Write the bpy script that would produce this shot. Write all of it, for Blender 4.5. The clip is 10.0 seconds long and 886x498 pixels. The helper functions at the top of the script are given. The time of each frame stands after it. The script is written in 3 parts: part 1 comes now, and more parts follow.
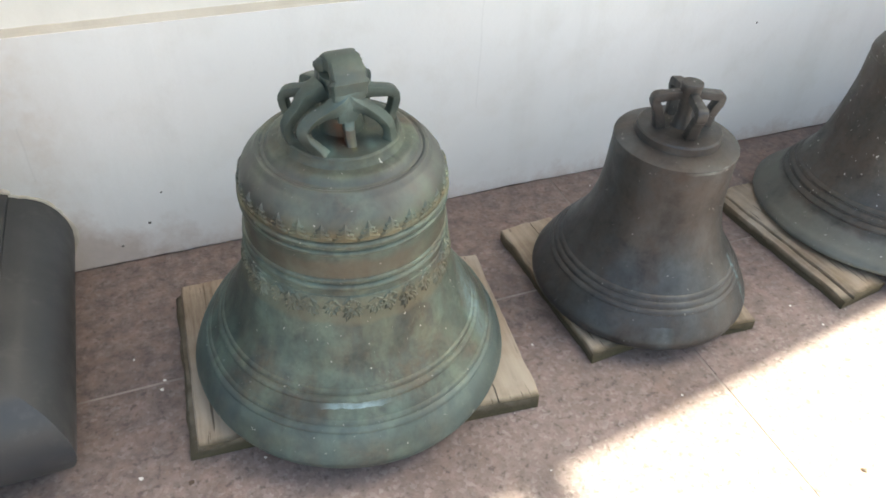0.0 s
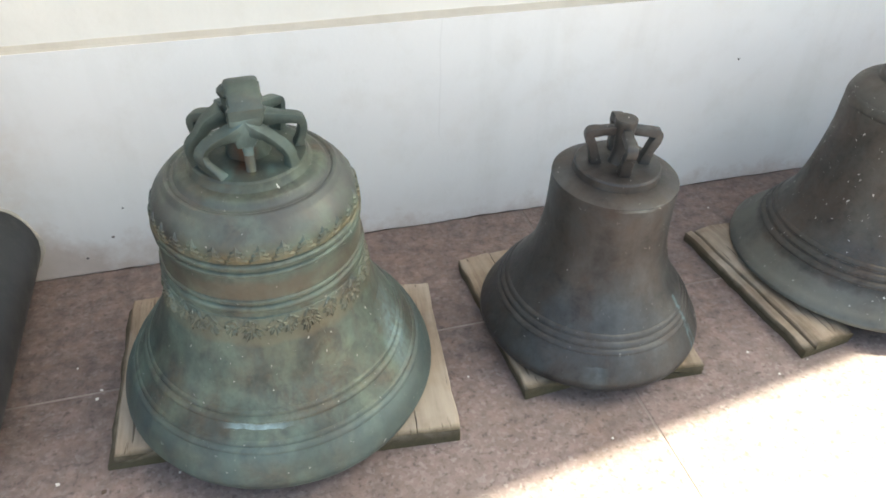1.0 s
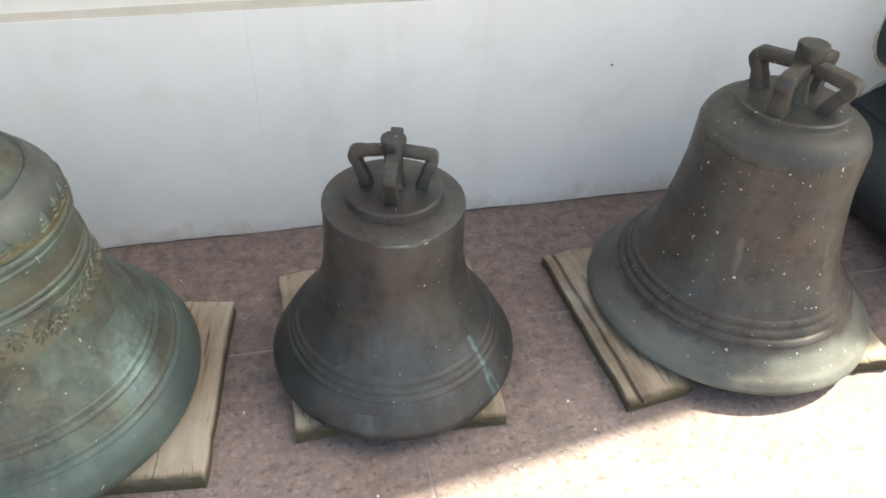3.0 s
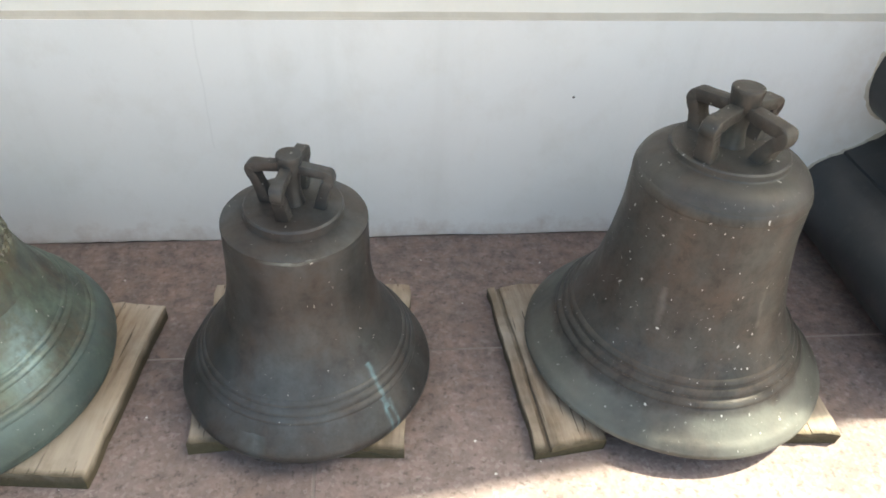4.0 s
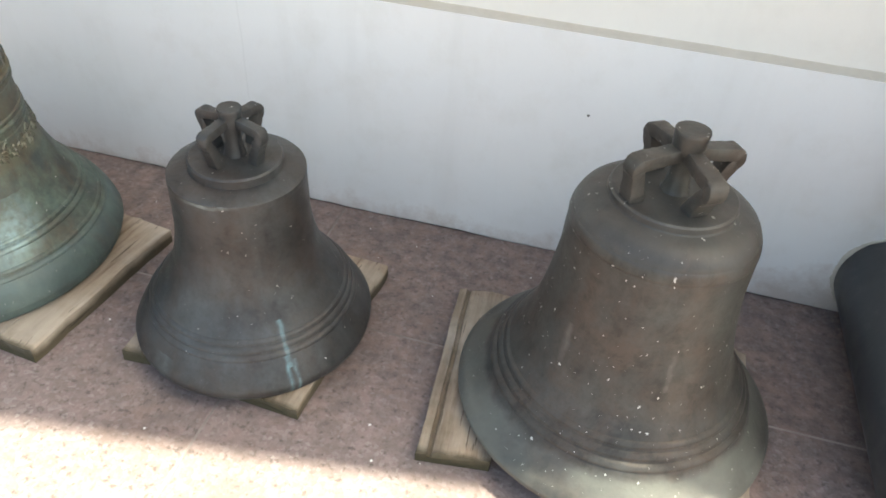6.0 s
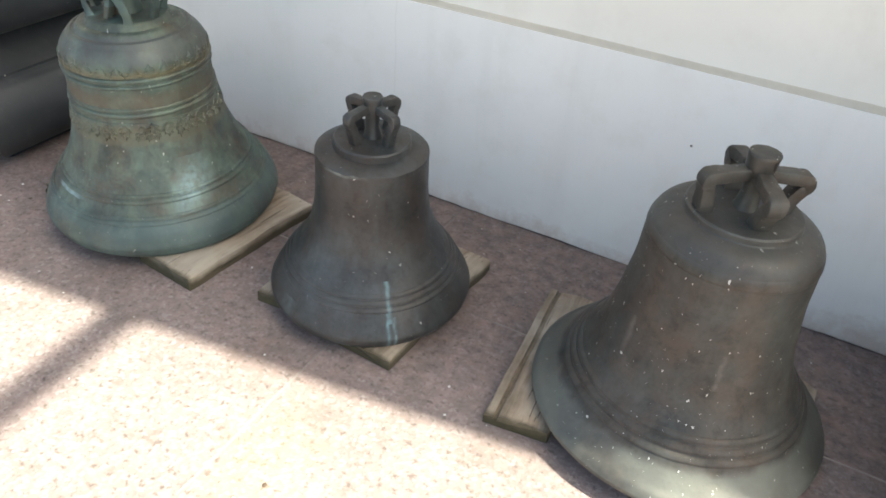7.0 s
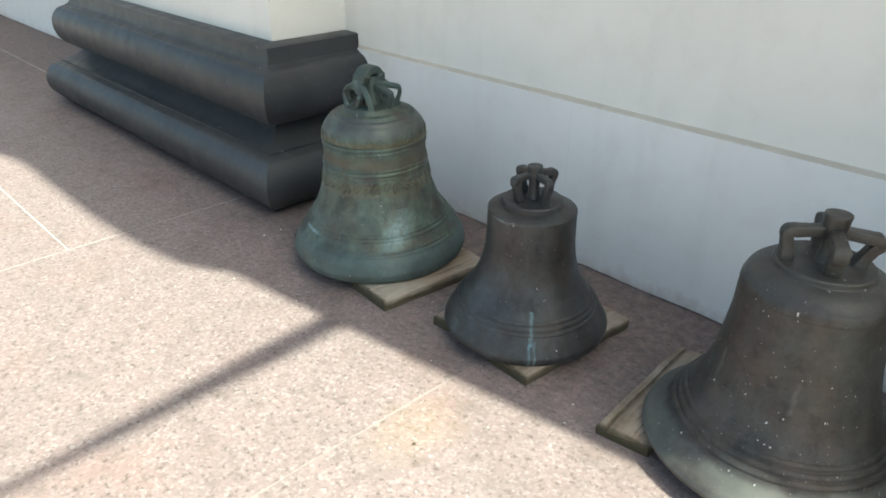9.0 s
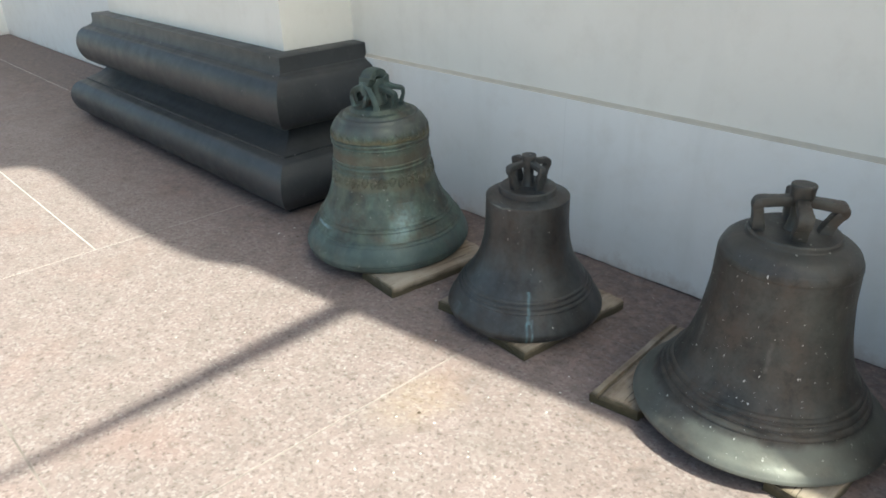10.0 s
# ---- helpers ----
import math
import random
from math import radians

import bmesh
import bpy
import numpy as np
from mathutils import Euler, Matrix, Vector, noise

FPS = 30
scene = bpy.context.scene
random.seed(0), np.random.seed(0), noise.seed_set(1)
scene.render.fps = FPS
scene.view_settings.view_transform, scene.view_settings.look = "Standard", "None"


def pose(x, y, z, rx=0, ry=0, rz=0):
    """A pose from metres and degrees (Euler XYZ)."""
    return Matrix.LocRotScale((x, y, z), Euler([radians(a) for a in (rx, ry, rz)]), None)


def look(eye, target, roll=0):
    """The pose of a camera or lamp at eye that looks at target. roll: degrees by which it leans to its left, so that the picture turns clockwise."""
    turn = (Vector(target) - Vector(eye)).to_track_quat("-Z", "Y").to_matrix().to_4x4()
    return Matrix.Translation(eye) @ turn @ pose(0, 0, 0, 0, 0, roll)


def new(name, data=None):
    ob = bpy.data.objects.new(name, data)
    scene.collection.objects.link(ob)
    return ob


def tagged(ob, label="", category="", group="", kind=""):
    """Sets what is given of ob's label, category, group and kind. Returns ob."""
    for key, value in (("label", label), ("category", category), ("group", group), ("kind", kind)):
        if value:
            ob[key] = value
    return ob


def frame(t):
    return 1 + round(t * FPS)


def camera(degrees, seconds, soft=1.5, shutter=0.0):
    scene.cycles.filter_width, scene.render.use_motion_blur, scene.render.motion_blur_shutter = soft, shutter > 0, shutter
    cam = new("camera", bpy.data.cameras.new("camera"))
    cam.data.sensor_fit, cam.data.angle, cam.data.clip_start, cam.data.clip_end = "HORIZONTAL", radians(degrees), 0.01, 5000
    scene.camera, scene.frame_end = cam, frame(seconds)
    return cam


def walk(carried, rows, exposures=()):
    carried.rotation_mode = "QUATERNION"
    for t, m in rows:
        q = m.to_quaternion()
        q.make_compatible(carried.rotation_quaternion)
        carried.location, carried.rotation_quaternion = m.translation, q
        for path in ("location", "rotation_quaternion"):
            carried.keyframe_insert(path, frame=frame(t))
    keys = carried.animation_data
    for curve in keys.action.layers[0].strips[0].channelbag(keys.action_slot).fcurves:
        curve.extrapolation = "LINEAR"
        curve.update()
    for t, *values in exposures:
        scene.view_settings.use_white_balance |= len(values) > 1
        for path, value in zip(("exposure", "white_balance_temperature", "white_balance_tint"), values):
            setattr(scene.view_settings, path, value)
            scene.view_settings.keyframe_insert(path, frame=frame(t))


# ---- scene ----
cam = camera(62.5, 10.0, soft=1.7)
PATH = [
    (0, (-0.004, 0.05, 1.576), (0.592, 1.455, 0.284), 2.9),
    (0.5, (0.169, -0.005, 1.59), (0.713, 1.434, 0.311), 2.9),
    (1, (0.33, -0.057, 1.593), (0.778, 1.444, 0.35), 1.5),
    (1.5, (0.473, -0.02, 1.563), (0.883, 1.501, 0.331), 0.5),
    (2, (0.674, 0.07, 1.568), (1.082, 1.561, 0.3), 1.4),
    (2.5, (0.856, 0.067, 1.563), (1.264, 1.537, 0.269), 0.0),
    (2.7, (0.927, 0.057, 1.566), (1.324, 1.522, 0.263), 0.9),
    (3.8, (1.362, -0.003, 1.567), (1.537, 1.544, 0.311), 2.6),
    (4, (1.433, 0.022, 1.552), (1.6, 1.574, 0.301), 2.5),
    (4.5, (1.635, 0.117, 1.551), (1.777, 1.642, 0.264), 1.9),
    (5, (1.793, 0.154, 1.546), (1.877, 1.676, 0.251), 0.7),
    (5.2, (1.857, 0.15, 1.542), (1.894, 1.679, 0.253), 0.8),
    (6.3, (2.136, 0.024, 1.578), (1.662, 1.492, 0.304), 4.8),
    (6.5, (2.174, -0.011, 1.581), (1.639, 1.442, 0.315), 4.8),
    (7, (2.276, -0.182, 1.613), (1.563, 1.249, 0.411), 4.1),
    (7.5, (2.381, -0.3, 1.641), (1.516, 1.123, 0.533), 2.1),
    (8, (2.543, -0.398, 1.649), (1.505, 0.989, 0.649), 1.7),
    (8.5, (2.685, -0.484, 1.658), (1.51, 0.825, 0.706), 1.2),
    (9, (2.807, -0.592, 1.666), (1.529, 0.645, 0.751), 0.2),
    (9.5, (2.922, -0.703, 1.627), (1.603, 0.52, 0.752), -0.7),
    (10, (3.006, -0.705, 1.636), (1.682, 0.515, 0.765), -1.5),
]
EXPOSURES = [(0.0, 2.12, 7800, 0), (1.5, 2.15, 7800, -1), (2.5, 1.99, 7750, 0), (4.0, 1.97, 7750, -1), (5.0, 2.05, 7800, 0), (6.5, 1.96, 7500, 0), (7.5, 1.57, 7200, -3), (8.5, 1.38, 6950, -7), (9.5, 1.13, 6850, -6), (10.0, 1.07, 6850, -6)]
walk(cam, [(t, look(eye, target, roll)) for t, eye, target, roll in PATH], EXPOSURES)

# ---- sky and sun ----
SUN_SLOPE = 0.145          # the sun stands along the wall, a little behind it
SUN_UP = radians(54)
SUN_STRENGTH, SKY_STRENGTH = 4.6, 0.13
az = math.atan2(SUN_SLOPE, 1.0)
to_sun = Vector((math.cos(az) * math.cos(SUN_UP), math.sin(az) * math.cos(SUN_UP), math.sin(SUN_UP)))
world = bpy.data.worlds.new("sky")
scene.world = world
world.use_nodes = True
wn = world.node_tree.nodes
wn.clear()
sky = wn.new("ShaderNodeTexSky")
sky.sky_type, sky.sun_disc = "NISHITA", False
sky.sun_elevation, sky.sun_rotation = SUN_UP, math.pi / 2 - az
sky.air_density, sky.dust_density, sky.ozone_density = 0.8, 3.0, 0.6
back = wn.new("ShaderNodeBackground")
back.inputs["Strength"].default_value = SKY_STRENGTH
wout = wn.new("ShaderNodeOutputWorld")
world.node_tree.links.new(sky.outputs[0], back.inputs["Color"])
world.node_tree.links.new(back.outputs[0], wout.inputs["Surface"])
lamp = bpy.data.lights.new("sun", "SUN")
lamp.energy, lamp.angle, lamp.color = SUN_STRENGTH, radians(0.53), (1.0, 0.975, 0.95)
new("sun", lamp).matrix_world = look(to_sun * 30, (0, 0, 0))


# ---- materials ----
class Mat:
    """A node material written in short calls."""

    def __init__(self, name):
        self.m = bpy.data.materials.new(name)
        self.m.use_nodes = True
        self.t = self.m.node_tree
        self.n = self.t.nodes
        self.n.clear()
        self.out = self.n.new("ShaderNodeOutputMaterial")
        self.b = self.n.new("ShaderNodeBsdfPrincipled")
        self.t.links.new(self.b.outputs[0], self.out.inputs["Surface"])
        self.co = self.n.new("ShaderNodeTexCoord").outputs["Object"]

    def put(self, value, socket):
        if isinstance(value, (int, float)):
            socket.default_value = value
        elif isinstance(value, tuple):
            socket.default_value = (*value, 1.0) if len(value) == 3 and len(socket.default_value) == 4 else value
        else:
            self.t.links.new(value, socket)

    def world(self):
        return self.n.new("ShaderNodeNewGeometry").outputs["Position"]

    def scaled(self, co, x, y, z):
        v = self.n.new("ShaderNodeVectorMath")
        v.operation = "MULTIPLY"
        self.put(co, v.inputs[0])
        v.inputs[1].default_value = (x, y, z)
        return v.outputs[0]

    def shifted(self, co, other, amount):
        v = self.n.new("ShaderNodeVectorMath")
        v.operation = "MULTIPLY_ADD"
        self.put(other, v.inputs[0])
        v.inputs[1].default_value = (amount, amount, amount)
        self.put(co, v.inputs[2])
        return v.outputs[0]

    def noise(self, scale, co=None, detail=4.0, rough=0.55, color=False):
        v = self.n.new("ShaderNodeTexNoise")
        self.put(co or self.co, v.inputs["Vector"])
        v.inputs["Scale"].default_value = scale
        v.inputs["Detail"].default_value = detail
        v.inputs["Roughness"].default_value = rough
        return v.outputs["Color" if color else "Fac"]

    def cells(self, scale, co=None, feature="F1"):
        v = self.n.new("ShaderNodeTexVoronoi")
        v.feature = feature
        self.put(co or self.co, v.inputs["Vector"])
        v.inputs["Scale"].default_value = scale
        return v.outputs

    def ramp(self, fac, *stops):
        v = self.n.new("ShaderNodeValToRGB")
        e = v.color_ramp.elements
        while len(e) < len(stops):
            e.new(0.5)
        for k, (p, c) in enumerate(stops):
            e[k].position = p
            e[k].color = (c, c, c, 1) if isinstance(c, (int, float)) else (*c, 1)
        self.put(fac, v.inputs["Fac"])
        return v.outputs["Color"]

    def mix(self, fac, a, b, kind="MIX"):
        v = self.n.new("ShaderNodeMix")
        v.data_type, v.blend_type = "RGBA", kind
        self.put(fac, v.inputs[0])
        self.put(a, v.inputs[6])
        self.put(b, v.inputs[7])
        return v.outputs[2]

    def math(self, op, a, b=0.0, clamp=False):
        v = self.n.new("ShaderNodeMath")
        v.operation, v.use_clamp = op, clamp
        self.put(a, v.inputs[0])
        self.put(b, v.inputs[1])
        return v.outputs[0]

    def split(self, co):
        v = self.n.new("ShaderNodeSeparateXYZ")
        self.put(co, v.inputs[0])
        return v.outputs

    def random(self):
        return self.n.new("ShaderNodeObjectInfo").outputs["Random"]

    def bump(self, height, strength, distance):
        v = self.n.new("ShaderNodeBump")
        v.inputs["Strength"].default_value = strength
        v.inputs["Distance"].default_value = distance
        self.put(height, v.inputs["Height"])
        self.t.links.new(v.outputs[0], self.b.inputs["Normal"])

    def done(self, color, rough, metal=0.0, spec=0.5):
        self.put(color, self.b.inputs["Base Color"])
        self.put(rough, self.b.inputs["Roughness"])
        self.put(metal, self.b.inputs["Metallic"])
        self.put(spec, self.b.inputs["Specular IOR Level"])
        return self.m


def granite_material():
    m = Mat("flamed_red_granite")
    co = m.world()
    grains = m.cells(92.0, co)
    tone = m.ramp(m.split(grains["Color"])[0], (0.0, (0.222, 0.178, 0.170)), (0.14, (0.248, 0.192, 0.184)), (0.5, (0.280, 0.217, 0.208)),
                  (0.78, (0.312, 0.250, 0.240)), (1.0, (0.365, 0.318, 0.308)))
    fine = m.noise(230.0, co, 3.0)
    tone = m.mix(m.ramp(fine, (0.33, 0.20), (0.56, 0.0)), tone, (0.085, 0.072, 0.068))
    blotch = m.noise(5.0, co, 5.0)
    tone = m.mix(m.ramp(blotch, (0.42, 0.0), (0.75, 0.5)), tone, (0.20, 0.17, 0.158))
    rust = m.noise(1.7, co, 4.0)
    tone = m.mix(m.ramp(rust, (0.56, 0.0), (0.74, 0.28)), tone, (0.29, 0.16, 0.13))
    dirt = m.noise(11.0, co, 6.0, 0.7)
    tone = m.mix(m.ramp(dirt, (0.52, 0.0), (0.72, 0.5)), tone, (0.085, 0.068, 0.06))
    # grime washed in along the wall and round the boards, plus painted shade
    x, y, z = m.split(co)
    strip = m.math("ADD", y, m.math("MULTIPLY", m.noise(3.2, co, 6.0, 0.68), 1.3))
    grime_shade = m.math("MULTIPLY", m.ramp(m.math("SUBTRACT", strip, 1.35), (0.0, 0.0), (0.7, 0.72)), m.ramp(m.noise(28.0, co, 5.0, 0.7), (0.3, 0.4), (0.6, 1.0)))
    tone = m.mix(grime_shade, tone, m.mix(m.ramp(m.noise(17.0, co, 5.0, 0.65), (0.42, 0.0), (0.62, 1.0)), (0.048, 0.037, 0.033), (0.165, 0.105, 0.082)))
    lumps = m.noise(46.0, co, 4.0, 0.6)
    tone = m.mix(m.ramp(lumps, (0.53, 0.0), (0.69, 0.38)), tone, (0.075, 0.058, 0.052))
    bits = m.noise(46.0, co, 3.0, 0.6)
    tone = m.mix(m.ramp(bits, (0.585, 0.0), (0.67, 0.46)), tone, (0.050, 0.040, 0.037))
    tone = m.mix(0.14, tone, m.ramp(m.random(), (0.0, (0.18, 0.145, 0.13)), (1.0, (0.30, 0.235, 0.212))))
    # an ochre spill on the paving
    x, y, z = m.split(m.shifted(co, m.noise(9.0, co, 4.0, color=True), 0.16))
    d = m.math("SQRT", m.math("ADD", m.math("POWER", m.math("SUBTRACT", x, 1.44), 2.0), m.math("POWER", m.math("MULTIPLY", m.math("SUBTRACT", y, 0.76), 0.75), 2.0)))
    spill = m.math("MULTIPLY", m.ramp(d, (0.07, 0.55), (0.17, 0.0)), m.ramp(m.noise(22.0, co), (0.3, 0.4), (0.6, 1.0)))
    tone = m.mix(m.math("MULTIPLY", spill, 0.38), tone, (0.36, 0.255, 0.13))
    h = m.math("ADD", m.math("MULTIPLY", grains["Distance"], 0.6), m.noise(120.0, co, 4.0))
    m.bump(m.math("SUBTRACT", h, m.math("MULTIPLY", lumps, 0.9)), 0.45, 0.004)
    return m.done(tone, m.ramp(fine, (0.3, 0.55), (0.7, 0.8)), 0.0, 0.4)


def mortar_material():
    m = Mat("pale_joint_mortar")
    co = m.world()
    tone = m.mix(m.noise(35.0, co), (0.24, 0.205, 0.188), (0.37, 0.325, 0.30))
    tone = m.mix(m.ramp(m.noise(2.3, co, 3.0), (0.45, 0.0), (0.6, 0.75)), tone, (0.14, 0.12, 0.11))
    # freshly pointed stretch
    x, y, z = m.split(co)
    tone = m.mix(m.ramp(m.math("SUBTRACT", m.math("MULTIPLY", x, -1.0), 0.5), (0.1, 0.0), (0.5, 0.85)), tone, (0.56, 0.53, 0.505))
    m.bump(m.noise(160.0, co), 0.5, 0.003)
    return m.done(tone, 0.9, 0.0, 0.2)


def plaster_material(name, tint, stained):
    m = Mat(name)
    co = m.world()
    base = m.mix(m.ramp(m.noise(1.3, co, 4.0), (0.35, 0.0), (0.7, 1.0)), tint, tuple(v * 0.94 for v in tint))
    base = m.mix(m.ramp(m.noise(7.0, co, 6.0, 0.65), (0.5, 0.0), (0.8, 0.30)), base, (0.66, 0.62, 0.55))
    streak = m.noise(6.0, m.scaled(co, 1.0, 1.0, 0.12), 4.0)
    base = m.mix(m.ramp(streak, (0.55, 0.0), (0.8, 0.22)), base, (0.60, 0.58, 0.53))
    x, y, z = m.split(co)
    if stained:
        # splashed earth along the foot, heavier beside the pilaster bases
        wob = m.math("ADD", m.math("MULTIPLY", m.noise(5.0, co, 6.0, 0.7), 0.34), m.math("MULTIPLY", m.noise(28.0, co, 4.0), 0.10))
        near = m.math("MINIMUM", m.math("ABSOLUTE", m.math("SUBTRACT", x, -0.40)), m.math("ABSOLUTE", m.math("SUBTRACT", x, 2.95)))
        extra = m.math("MULTIPLY", m.ramp(near, (0.0, 1.0), (0.42, 0.0)), 0.16)
        lim = m.math("ADD", m.math("SUBTRACT", wob, 0.155), extra)
        splash = m.ramp(m.math("SUBTRACT", lim, z), (0.0, 0.0), (0.13, 0.7))
        base = m.mix(splash, base, m.mix(m.noise(30.0, co, 5.0), (0.42, 0.33, 0.26), (0.62, 0.50, 0.44)))
        flank = m.math("MULTIPLY", m.ramp(m.math("ADD", near, m.math("MULTIPLY", m.noise(7.0, co, 6.0, 0.7), 0.22)), (0.10, 0.45), (0.26, 0.0)), m.ramp(m.noise(24.0, co, 5.0), (0.35, 0.3), (0.65, 1.0)))
        base = m.mix(flank, base, (0.66, 0.57, 0.48))
        # hairline crack
        cx = m.math("ADD", x, m.math("MULTIPLY", m.math("SUBTRACT", m.noise(6.0, co, 5.0), 0.5), 0.022))
        for at, lo, hi in ((0.925, 0.36, 0.77), (-0.42, 0.35, 0.52)):
            line = m.ramp(m.math("ABSOLUTE", m.math("SUBTRACT", cx, at)), (0.0006, 0.12), (0.003, 0.0))
            span = m.math("MULTIPLY", m.math("GREATER_THAN", z, lo), m.math("LESS_THAN", z, hi))
            base = m.mix(m.math("MULTIPLY", line, span), base, (0.40, 0.38, 0.35))
    m.bump(m.math("ADD", m.noise(3.0, co, 3.0), m.math("MULTIPLY", m.noise(70.0, co, 5.0), 0.12)), 0.35, 0.012)
    return m.done(base, 0.85, 0.0, 0.3)


def ledge_material():
    m = Mat("dirty_ledge_plaster")
    co = m.world()
    tone = m.mix(m.noise(9.0, co, 6.0), (0.42, 0.375, 0.31), (0.62, 0.57, 0.49))
    m.bump(m.noise(50.0, co), 0.4, 0.004)
    return m.done(tone, 0.9, 0.0, 0.2)


def base_paint_material():
    m = Mat("slate_grey_painted_stone")
    co = m.world()
    tone = m.mix(m.ramp(m.noise(2.2, co, 5.0), (0.35, 0.0), (0.7, 1.0)), (0.023, 0.026, 0.029), (0.040, 0.043, 0.047))
    tone = m.mix(m.ramp(m.noise(16.0, co, 6.0, 0.7), (0.55, 0.0), (0.8, 0.35)), tone, (0.126, 0.122, 0.113))
    x, y, z = m.split(co)
    up = m.split(m.n.new("ShaderNodeNewGeometry").outputs["Normal"])[2]
    dust = m.math("MULTIPLY", m.ramp(up, (0.60, 0.0), (0.97, 0.28)), m.ramp(m.noise(6.0, co, 5.0), (0.35, 0.2), (0.65, 1.0)))
    tone = m.mix(dust, tone, (0.098, 0.096, 0.092))
    specks = m.cells(14.0, co)
    keep = m.math("MULTIPLY", m.math("LESS_THAN", specks["Distance"], 0.045), m.math("GREATER_THAN", m.split(specks["Color"])[0], 0.80))
    tone = m.mix(m.math("MULTIPLY", keep, 0.7), tone, (0.6, 0.6, 0.58))
    m.bump(m.math("ADD", m.noise(20.0, co, 5.0), m.math("MULTIPLY", m.noise(190.0, co, 3.0), 0.2)), 0.25, 0.004)
    return m.done(tone, m.ramp(m.noise(11.0, co, 4.0), (0.3, 0.36), (0.7, 0.52)), 0.0, 0.5)


def bronze_material(name, dark, warm, green, green_at, pale, seed, marks=(), bands=(), spots=1.0, drips=(), streak=0.85, dull=0.0, bloom=None):
    """Weathered bronze: brown metal under a mottled skin, verdigris runs and white droppings."""
    m = Mat(name)
    co = m.shifted(m.world(), (seed, seed * 0.7, seed * 0.3), 1.0)
    x, y, z = m.split(m.world())
    warp = m.shifted(co, m.noise(6.0, co, 3.0, color=True), 0.10)
    base = m.mix(m.ramp(m.noise(8.0, m.scaled(warp, 1.0, 1.0, 0.62), 7.0, 0.66), (0.40, 0.0), (0.58, 1.0)), dark, warm)
    cloud = m.noise(19.0, warp, 6.0, 0.7)
    base = m.mix(m.ramp(cloud, (0.50, 0.0), (0.66, 0.65)), base, tuple(v * 1.45 for v in dark))
    base = m.mix(m.ramp(cloud, (0.34, 0.6), (0.47, 0.0)), base, tuple(v * 0.5 for v in dark))
    runs = m.noise(13.0, m.scaled(co, 1.0, 1.0, 0.13), 5.0, 0.6)
    base = m.mix(m.ramp(runs, (0.45, 0.0), (0.62, streak)), base, pale)
    lo, hi, amount = green_at
    patch = m.noise(4.2, co, 6.0, 0.62)
    where = m.ramp(patch, (lo, 0.0), (hi, amount))
    where = m.mix(0.5, where, m.math("MULTIPLY", where, m.ramp(runs, (0.35, 0.3), (0.6, 1.6))), "MIX")
    base = m.mix(where, base, m.mix(m.ramp(m.noise(16.0, co, 4.0), (0.35, 0.0), (0.65, 1.0)), green, tuple(v * 0.55 for v in green)))
    if bloom:
        # dusty pale verdigris in soft clouds and rubbed dark bare patches
        cloth = m.noise(11.0, m.scaled(warp, 1.0, 1.0, 0.7), 6.0, 0.7)
        base = m.mix(m.ramp(cloth, (0.52, 0.0), (0.68, 0.6)), base, bloom)
        base = m.mix(m.ramp(m.noise(3.1, warp, 5.0, 0.6), (0.36, 0.62), (0.52, 0.0)), base, tuple(v * 0.42 for v in dark))
    fine = m.noise(75.0, co, 5.0, 0.7)
    base = m.mix(m.ramp(fine, (0.48, 0.0), (0.70, 0.26)), base, tuple(v * 0.5 for v in dark))
    for scale, size, rare in ((23.0, 0.085, 0.64), (54.0, 0.15, 0.60), (105.0, 0.15, 0.76)):
        wob = m.shifted(m.scaled(co, 1.0, 1.0, 0.75), m.noise(60.0, co, 2.0, color=True), 0.02)
        c = m.cells(scale, wob)
        hue = m.split(c["Color"])
        spot = m.math("MULTIPLY", m.math("LESS_THAN", c["Distance"], m.math("MULTIPLY", hue[1], size * spots)), m.math("GREATER_THAN", hue[0], rare))
        base = m.mix(m.math("MULTIPLY", spot, 0.75), base, (0.62, 0.62, 0.59))
    # bands of another patina: (from, to, colour, strength)
    for lo_z, hi_z, color, strength in bands:
        wz = m.math("ADD", z, m.math("MULTIPLY", m.math("SUBTRACT", m.noise(18.0, co, 4.0), 0.5), 0.03))
        inside = m.math("MULTIPLY", m.ramp(m.math("SUBTRACT", wz, lo_z), (0.0, 0.0), (0.012, 1.0)), m.ramp(m.math("SUBTRACT", hi_z, wz), (0.0, 0.0), (0.016, 1.0)))
        inside = m.math("MULTIPLY", inside, m.ramp(m.noise(5.0, co, 5.0), (0.35, strength * 0.35), (0.60, strength)))
        base = m.mix(inside, base, color)
    # runs, scuffs and a painted highlight: (x, y, top, bottom, half width, colour, strength)
    for mx, my, top, bottom, half, color, strength in marks:
        wx, wy, wz = m.split(m.shifted(m.world(), m.noise(30.0, co, 4.0, color=True), 0.012))
        d = m.math("SQRT", m.math("ADD", m.math("POWER", m.math("SUBTRACT", wx, mx + 0.006), 2.0), m.math("POWER", m.math("MULTIPLY", m.math("SUBTRACT", wy, my + 0.006), 0.5), 2.0)))
        span = m.math("MULTIPLY", m.math("LESS_THAN", wz, top), m.math("GREATER_THAN", wz, bottom))
        near = m.math("MULTIPLY", m.ramp(d, (half * 0.4, strength), (half * 1.8, 0.0)), span)
        base = m.mix(m.math("MULTIPLY", near, m.ramp(m.noise(38.0, co, 4.0), (0.35, 0.35), (0.6, 1.0))), base, color)
